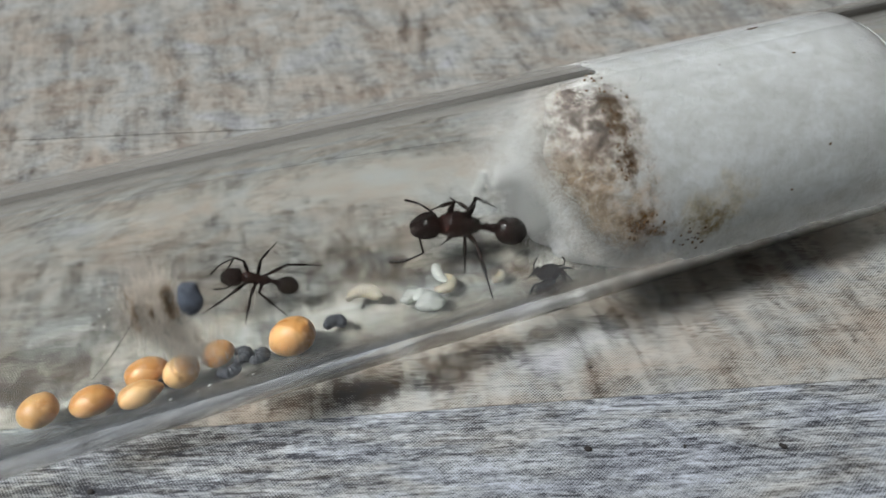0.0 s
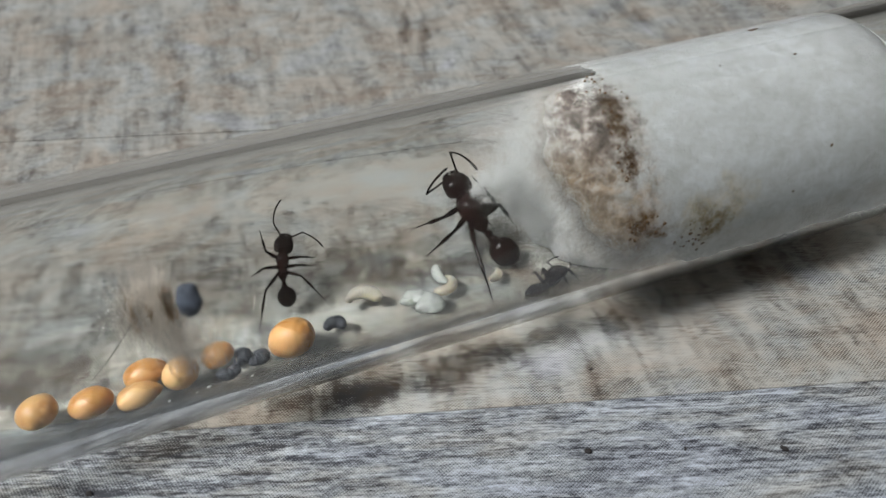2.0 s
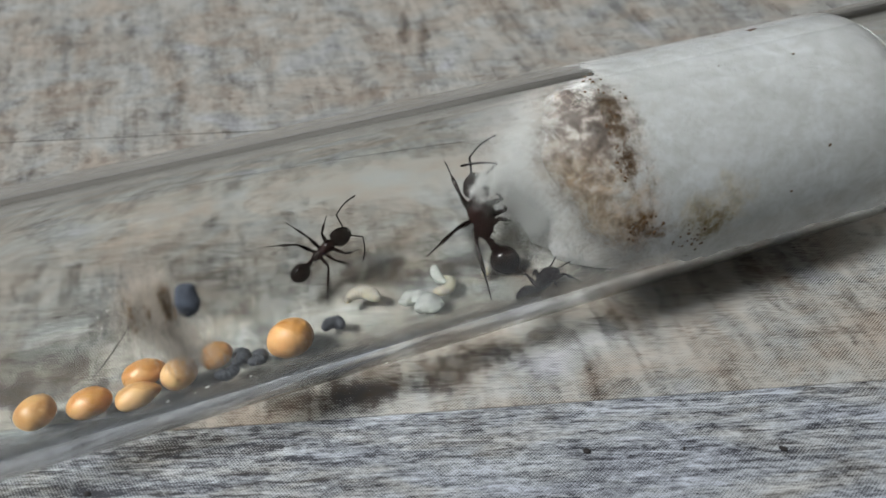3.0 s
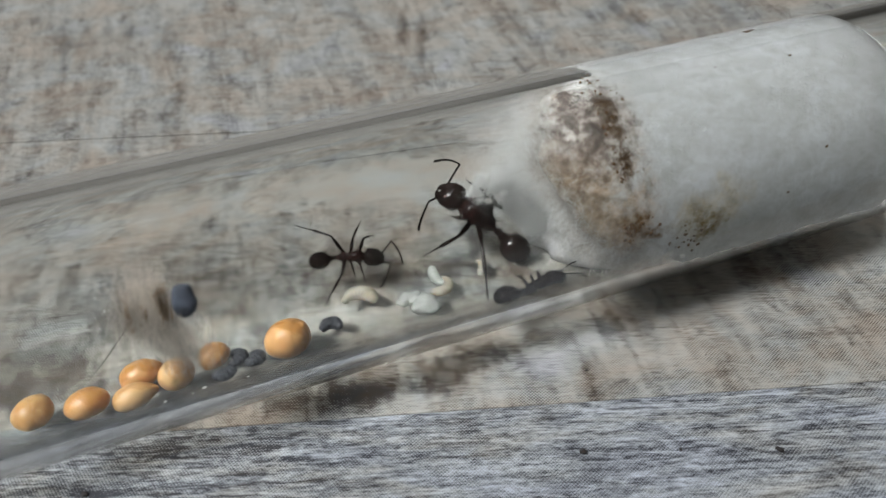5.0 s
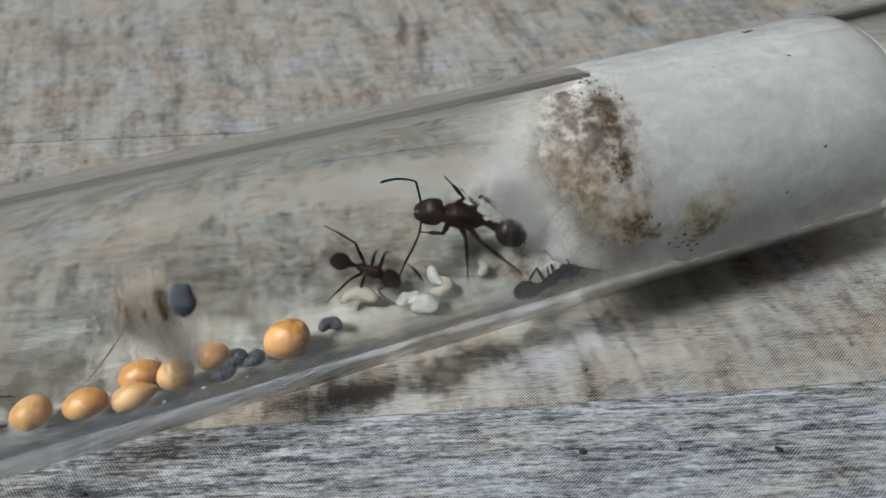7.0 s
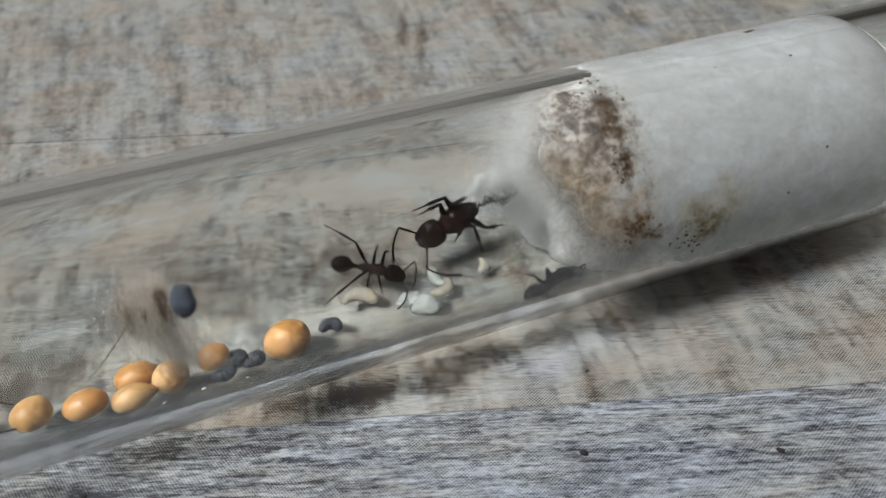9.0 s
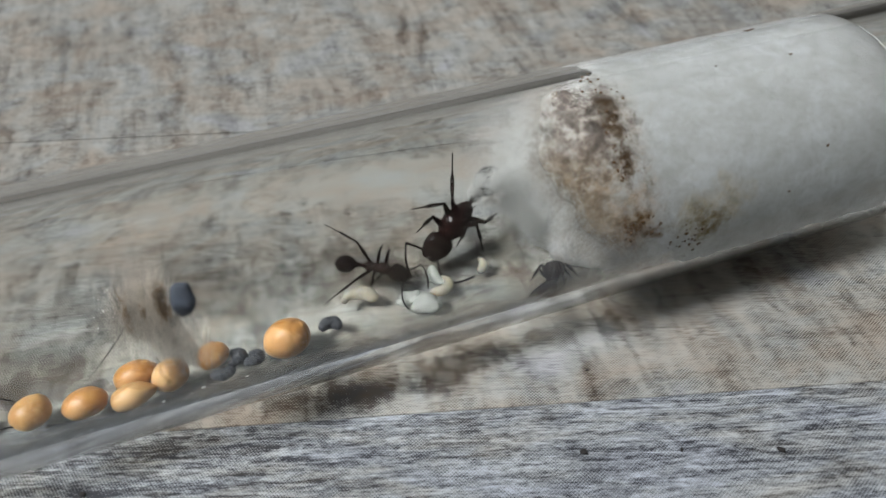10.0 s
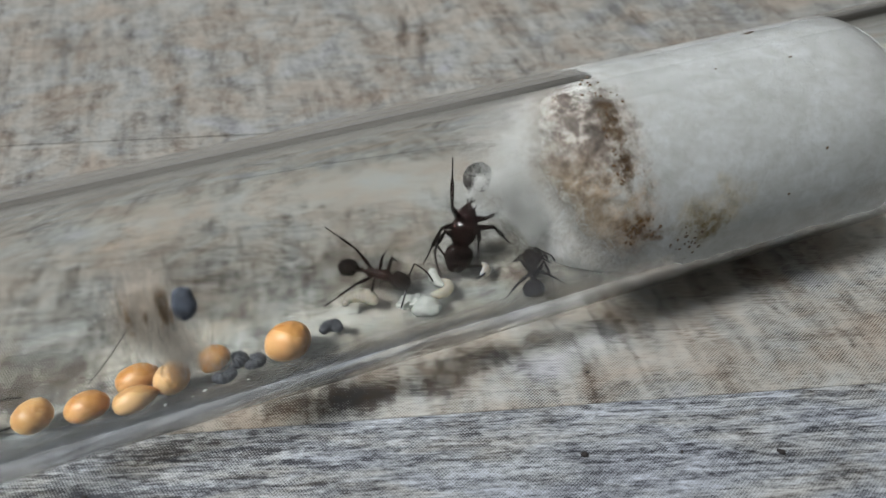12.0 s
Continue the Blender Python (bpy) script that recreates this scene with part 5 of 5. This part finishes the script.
    ant_walk(worker, [
        (0, -12.8, 37.9, 156), (0.5, -12.6, 35.1, 160.8), (1, -13, 34.4, 150.4), (1.5, -12.1, 36.9, 117.2), (2, -10.8, 42.3, 77.7),
        (2.5, -9.3, 43.5, 51.5), (3, -7.7, 45.8, 28.4), (5, -5.7, 37, -13), (5.5, -5.1, 28.8, -26.8), (6, -4.7, 25.8, -34.4),
        (6.5, -4.6, 22.8, -39.4), (7, -4.6, 23.7, -38.1), (8.8, -4.5, 25, -32.8), (9, -4.4, 24.9, -28.4), (9.5, -4.2, 23.7, -29.6),
        (10, -4.1, 24, -28.7), (10.5, -4.2, 23, -29.8), (11, -4.1, 22.8, -32.4), (11.5, -4.2, 22.4, -32.7), (12, -4.1, 21, -33.5),
    ], [
        (0, 8.5, -8.1), (0.5, 8.6, -9.5), (1, 1.1, -1.1), (1.5, -3.7, 3.3), (2, -12.2, 10.9), (2.5, -5.5, 5.4), (3, -6.4, 5.9), (5, -9.9, 9.6),
        (5.5, -3.9, 3.6), (6, -4.8, 4.5), (6.5, -5.8, 5.1), (7, -6.8, 6.2), (8.8, -9.4, 8.8), (9, -6.2, 5.7), (9.5, -7.1, 6.3), (10, -10.3, 9.4),
        (10.5, -7.1, 6.6), (11, -9.2, 8.3), (11.5, -7.3, 6.8), (12, -5.7, 5.1),
    ], {
        "L1": [
            (0, -17, 26.1), (0.5, -15.7, 30.8), (1, -15.6, 31.4), (1.5, -13.8, 44.8), (2, -11.7, 68.7), (2.5, -9, 67.9), (3, -6.8, 67),
            (5, -3.5, 47.5), (5.5, -3.1, 33.2), (6, -2.5, 34.3), (6.5, -2.6, 35.3), (7, -2.5, 34.7), (8.8, -2.6, 35.2), (9, -2.6, 34.5),
            (9.5, -2.6, 34.8), (10, -2.6, 34.5), (10.5, -2.9, 33.1), (11, -2.4, 28.1), (11.5, -2.2, 28.3), (12, -2.3, 27.5),],
        "L2": [
            (0, -14.3, 12.4), (0.5, -14.3, 12.5), (1, -14.3, 12.6), (1.5, -14.4, 12.6), (2, -13.1, 41.8), (2.5, -12.9, 58.4), (3, -9.7, 69.1),
            (5, -4.2, 59.2), (5.5, -3.7, 52.5), (6, -3.5, 41.3), (6.5, -3.2, 37.4), (7, -3.3, 38.5), (8.8, -3.3, 40.8), (9, -3.4, 41.5),
            (9.5, -3.2, 40.1), (10, -3, 40.5), (10.5, -3.1, 39.3), (11, -3, 38.7), (11.5, -3, 38.2), (12, -2.9, 36.7),],
        "L3": [
            (0, -11.4, 10.1), (0.5, -11.4, 12.3), (1, -11.4, 12.2), (1.5, -11.5, 12.2), (2, -13.4, 6.7), (2.5, -12.6, 30.6), (3, -11.5, 57.3),
            (5, -8.9, 65.7), (5.5, -7, 63.9), (6, -6.9, 62.2), (6.5, -6.9, 62.2), (7, -6.9, 61.8), (8.8, -6.9, 61.6), (9, -6.9, 62.5),
            (9.5, -6.9, 62.4), (10, -6.9, 62), (10.5, -6.9, 61.7), (11, -6.9, 62.2), (11.5, -6.9, 62.3), (12, -6.9, 62.2),],
        "R1": [
            (0, -14.3, 57), (0.5, -14.4, 48.4), (1, -14, 50), (1.5, -11.1, 51.4), (2, -8.4, 43.1), (2.5, -7.1, 38), (3, -5.2, 40.8), (5, -5.1, 20),
            (5.5, -5.6, 21.1), (6, -4.3, 13.9), (6.5, -5, 20.7), (7, -4.6, 19.1), (8.8, -4.4, 18.8), (9, -4.2, 7.7), (9.5, -4.2, 7.5),
            (10, -4.6, 16.8), (10.5, -4.8, 16.9), (11, -4.7, 16.7), (11.5, -4.2, 5.4), (12, -4.5, 14.5),],
        "R2": [
            (0, -10.8, 57.7), (0.5, -10.8, 58.2), (1, -10.8, 58.2), (1.5, -10.2, 45.5), (2, -8.7, 38.3), (2.5, -7.6, 31.8), (3, -5.9, 33),
            (5, -5.7, 23.5), (5.5, -6.1, 12), (6, -6, 10.3), (6.5, -6, 8.3), (7, -6, 8.9), (8.8, -5.7, 9.2), (9, -5.5, 8.4), (9.5, -5.3, 7.4),
            (10, -5.2, 7.5), (10.5, -5.3, 6.7), (11, -5.3, 7), (11.5, -5.4, 6.6), (12, -5.3, 5.3),],
        "R3": [
            (0, -8, 36), (0.5, -8.2, 36.7), (1, -8.5, 29.7), (1.5, -8.2, 12), (2, -8.5, 14), (2.5, -8.4, 14.3), (3, -8.3, 13.5), (5, -8.3, 11.7),
            (5.5, -8.3, 11.6), (6, -8.3, 11.3), (6.5, -8.3, 11.7), (7, -8.3, 12), (8.8, -8.2, 12.1), (9, -8.4, 11.5), (9.5, -8.4, 11.3),
            (10, -8.3, 11.8), (10.5, -8.3, 11.3), (11, -8.4, 11.6), (11.5, -8.3, 11.2), (12, -8.4, 12),],
        "AL": [
            (0, -15.8, 38.7), (0.5, -17.1, 20.9), (1, -17.1, 42.4), (1.5, -14.6, 75.7), (2, -9.7, 89.6), (2.5, -6.9, 88.4), (3, -4.5, 78.8),
            (5, -2.2, 22.1), (5.5, -2.8, 9.8), (6, -2.2, 6.8), (6.5, -1.7, 3.3), (7, -1.2, 3.6), (8.8, -2.1, 5), (9, -2, 2.6), (9.5, -0.5, 8.4),
            (10, -1.1, -3.6), (10.5, -1.5, 1.5), (11, -1.3, -4.5), (11.5, -0.6, 9.4), (12, -0.5, 3.6),],
        "AR": [
            (0, -15.7, 48.6), (0.5, -16.6, 49.5), (1, -14.6, 73.6), (1.5, -10.4, 61), (2, -7.7, 48.5), (2.5, -5.8, 44.3), (3, -5.1, 32),
            (5, -4.3, 8.7), (5.5, -4.4, 5.5), (6, -3.8, 6), (6.5, -3.3, 2.9), (7, -3.6, -9.5), (8.8, -4.1, -6.6), (9, -3.7, -14.5),
            (9.5, -2.2, -12.5), (10, -3, -19.1), (10.5, -3.4, -6.3), (11, -3.1, -2), (11.5, -2.8, -2.6), (12, -3.4, -12),],
    })
    ant_walk(small_worker, [
        (0, 6.6, -32.5, 63), (0.5, 6.2, -38, 28.6), (1, 6.7, -38, 37.1), (1.5, 6.6, -38, 45.8), (2, 6.7, -33.9, 47.8), (2.5, 6.6, -32.6, 48.4),
        (3, 6.2, -33.4, 47.8), (5, 5.9, -35.7, 19.3), (5.5, 6.9, -32.4, 24.4), (6, 7.4, -33.3, 16), (6.5, 7.4, -34.4, 22.1), (7, 7.3, -32.6, 23.7),
        (8.8, 6.5, -36.7, 34.4), (9, 7, -35.8, 36.9), (9.5, 7.4, -26.5, 59.5), (10, 7.3, -28.7, 59.9), (10.5, 7, -27.4, 66.6),
        (11, 6.8, -18.5, 68.9), (11.5, 6.9, -14.7, 65.6), (12, 6.8, -8.7, 66.3),
    ], [
        (0, 0.6, -0.6), (0.5, -30.4, 23.5), (1, -16.2, 13), (1.5, -6.5, 5.8), (2, 5, -5.2), (2.5, 6.6, -7), (3, 5.4, -5.3), (5, 11.4, -12.5),
        (5.5, -9.6, 8.1), (6, -15.1, 12), (6.5, -5.1, 4.3), (7, 4.7, -4.5), (8.8, -6.4, 5.9), (9, -8.8, 8.1), (9.5, -3.8, 3.2), (10, -1.6, 1.3),
        (10.5, -3.3, 3.2), (11, -3.9, 3.6), (11.5, -4.8, 4.5), (12, -1.2, 1.1),
    ], {
        "L1": [
            (0, 6.1, -16.8), (0.5, 6.8, -22.5), (1, 7, -21.9), (1.5, 6.7, -21.7), (2, 6.7, -17.6), (2.5, 6.6, -16.3), (3, 6.1, -17), (5, 6.8, -21.3),
            (5.5, 7.6, -17.3), (6, 8.4, -19.4), (6.5, 8.2, -19.6), (7, 8.1, -17.6), (8.8, 6.9, -20.7), (9, 7.3, -19.7), (9.5, 5.7, -2.4),
            (10, 6.8, -12.8), (10.5, 7.1, 0.4), (11, 6.8, 10.8), (11.5, 6.3, 0.8), (12, 6.1, 6.8),],
        "L2": [
            (0, 5.6, -17.3), (0.5, 7.7, -12.1), (1, 7.9, -9.8), (1.5, 7.8, -13), (2, 7.4, -7.3), (2.5, 7.4, -4.2), (3, 6.9, -7.2), (5, 6.6, -8.1),
            (5.5, 6.9, -7.1), (6, 7.7, -6.9), (6.5, 8.1, -4.3), (7, 8.2, -4.7), (8.8, 8, -4), (9, 8.2, -3.5), (9.5, 6.4, -10.5), (10, 6, -19.2),
            (10.5, 5.3, -16.2), (11, 4.6, -16.7), (11.5, 7.2, 12.6), (12, 5.8, 6.1),],
        "L3": [
            (0, 3.8, -53.5), (0.5, 6.2, -10.5), (1, 6.3, -11.3), (1.5, 6.3, -14.5), (2, 6.2, -11.6), (2.5, 6.1, -11.2), (3, 5.7, -8.6),
            (5, 5.5, -7.1), (5.5, 6.1, -16.3), (6, 6.3, -15.8), (6.5, 6.8, -18.1), (7, 5.2, -26.7), (8.8, 6.2, -8.8), (9, 6.1, -9.1),
            (9.5, 5, -53.4), (10, 3.8, -52.8), (10.5, 3.7, -53.1), (11, 3.6, -53.1), (11.5, 3.4, -29.7), (12, 3.5, -29.1),],
        "R1": [
            (0, 9.3, -21.1), (0.5, 8.1, -53.6), (1, 8, -53.4), (1.5, 8.2, -53.2), (2, 8.7, -36.6), (2.5, 9.2, -31), (3, 8.7, -41.1), (5, 7.3, -53.2),
            (5.5, 8, -53.1), (6, 8.4, -53.1), (6.5, 7.9, -53.5), (7, 7.9, -53.3), (8.8, 8.3, -53.1), (9, 9.2, -36.7), (9.5, 9.5, -29.9),
            (10, 9.3, -28.9), (10.5, 9.1, -3.7), (11, 9.1, 0.6), (11.5, 8.7, -8.4), (12, 8.5, -2.2),],
        "R2": [
            (0, 8.1, -38.7), (0.5, 7, -50), (1, 7.1, -44.4), (1.5, 7.2, -53.5), (2, 7.1, -53.3), (2.5, 7.2, -53.2), (3, 6.3, -53.4), (5, 5.5, -53.2),
            (5.5, 6.3, -53.2), (6, 6, -53.4), (6.5, 8, -47.1), (7, 6.3, -47.5), (8.8, 7.4, -48), (9, 8.1, -43.9), (9.5, 8.5, -38.4),
            (10, 8.6, -35.6), (10.5, 8.7, -29.5), (11, 8.6, -32.7), (11.5, 8.6, -41.5), (12, 8.1, -30.7),],
        "R3": [
            (0, 7.1, -53.2), (0.5, 3.9, -53.5), (1, 3.9, -53.7), (1.5, 4, -53.7), (2, 4, -53.6), (2.5, 3.8, -53.6), (3, 3, -53.7), (5, 1.4, -53.6),
            (5.5, 1.5, -53.7), (6, 1.4, -53.3), (6.5, 3.3, -53.5), (7, 3.4, -53.2), (8.8, 3.6, -53.3), (9, 3.6, -53.4), (9.5, 7.3, -53.3),
            (10, 7.2, -47.6), (10.5, 6.8, -53), (11, 6.7, -53), (11.5, 7.6, -33.3), (12, 7.5, -27.1),],
        "AL": [
            (0, 7.2, -2.8), (0.5, 8.4, -52.6), (1, 10.2, -28.9), (1.5, 10.9, -14.4), (2, 9.2, -6.6), (2.5, 9.3, -6.9), (3, 9.5, -2.3),
            (5, 11.3, -14), (5.5, 11.9, -8.6), (6, 12, -31.1), (6.5, 11.7, -17.3), (7, 10.9, -8.2), (8.8, 8.7, -22.1), (9, 8.6, -23),],
        "AR": [
            (0, 8.9, -9), (0.5, 7.6, -53.5), (1, 8.4, -52.7), (1.5, 8.5, -43.4), (2, 9.1, -15.2), (2.5, 8.9, -14.4), (3, 9.3, -15.2),
            (5, 8.9, -52.8), (5.5, 10.3, -53.1), (6, 9.5, -53.4), (6.5, 9, -52.6), (7, 9.6, -53), (8.8, 8.6, -44.1), (9, 8.8, -40.4),],
    })
    ant_walk(stray_worker, [
        (0, -47, -12, 5), (4.6, -46, -12, 5), (5.3, -42, -11, 4), (5.9, -35.1, -10, 2), (6.4, -32.7, -9, -4), (9.5, -32.4, -9, -7),
        (10.5, -32.6, -8, -3), (11.2, -32.3, -9, -8), (12, -32.4, -9, -6),
    ], [
        (0, 0, 0), (6.0, -6, 4), (9.5, -12, 5), (10.5, -4, 3), (12, -14, 5),
    ], {
        "L1": [
            (0, -44.9, 4.2), (4.6, -44.6, 3.6), (5.3, -39.9, 4.8), (5.9, -33.6, 5), (6.4, -30.3, 4.2), (9.5, -30.3, 3.4), (10.5, -30.6, 5.7),
            (11.2, -30.2, 3.1), (12, -30.3, 3.8),],
        "L2": [
            (0, -47.5, 6.5), (4.6, -45.8, 7), (5.3, -42.5, 7.6), (5.9, -34.8, 8.9), (6.4, -32.9, 10), (9.5, -32.1, 9.7), (10.5, -32.5, 10.8),
            (11.2, -32, 9.6), (12, -32.2, 9.7),],
        "L3": [
            (0, -49, 3.7), (4.6, -48.7, 3.1), (5.3, -44, 5), (5.9, -37.7, 6.3), (6.4, -34.4, 9.2), (9.5, -34.3, 10.3), (10.5, -34.7, 10.1),
            (11.2, -34.2, 10.6), (12, -34.4, 10),],
        "R1": [
            (0, -45.3, -25.3), (4.6, -43.6, -24.8), (5.3, -40.3, -24.6), (5.9, -32.8, -23.9), (6.4, -31.3, -24.4), (9.5, -30.7, -25.4),
            (10.5, -30.8, -23.4), (11.2, -30.7, -25.7), (12, -30.7, -25.2),],
        "R2": [
            (0, -46.5, -30.5), (4.6, -46.2, -31), (5.3, -41.5, -29.6), (5.9, -35.4, -28.9), (6.4, -32.5, -28), (9.5, -32.7, -27.7),
            (10.5, -32.7, -26.8), (11.2, -32.6, -27.6), (12, -32.6, -27.7),],
        "R3": [
            (0, -49.4, -30.9), (4.6, -47.7, -30.4), (5.3, -44.4, -29.6), (5.9, -36.9, -27.6), (6.4, -35.4, -24.5), (9.5, -34.8, -23.7),
            (10.5, -34.9, -24.1), (11.2, -34.8, -23.3), (12, -34.8, -24),],
        "AL": [
            (0, -42.7, 0), (4.6, -42.1, -6), (5.3, -37.7, 1), (5.9, -31.2, -4), (6.4, -28.4, 3), (9.5, -28.5, -3), (10.5, -28.3, 4),
            (11.2, -28.4, -3), (12, -28.1, 3),],
        "AR": [
            (0, -42.8, -22), (4.6, -41.2, -30), (5.3, -37.8, -21), (5.9, -30.3, -28), (6.4, -28.5, -19), (9.5, -27.6, -27), (10.5, -28.3, -18),
            (11.2, -27.6, -27), (12, -28.1, -19),],
    })
    walk(small_larva, [(t, in_tube(s, phi, 0.4, turn)) for t, s, phi, turn in (
        (0, 3.96, -9.3, 40), (1.8, 3.9, -7.3, 42), (2.5, 3.6, 1.1, 60), (3, 3.47, 2.9, 70), (5, 3.47, 4.6, 70), (6.5, 3.54, 3.1, 66),
        (9, 3.62, 5.9, 62), (10.5, 3.53, 5.4, 64), (12, 3.67, 3.5, 60))])
    walk(SEEDS[3], [(t, in_tube(s, -10.0, 1.0) @ pose(0, 0, 0, 0, 0, 6)) for t, s in ((0, -20.8), (7.2, -20.8), (8.8, -21.05), (12, -21.05))])
    walk(SEEDS[4], [(t, in_tube(s, -21.0, 1.05) @ pose(0, 0, 0, 0, -35, -40)) for t, s in ((0, -18.46), (7.2, -18.46), (8.8, -18.75), (12, -18.75))])

motions()
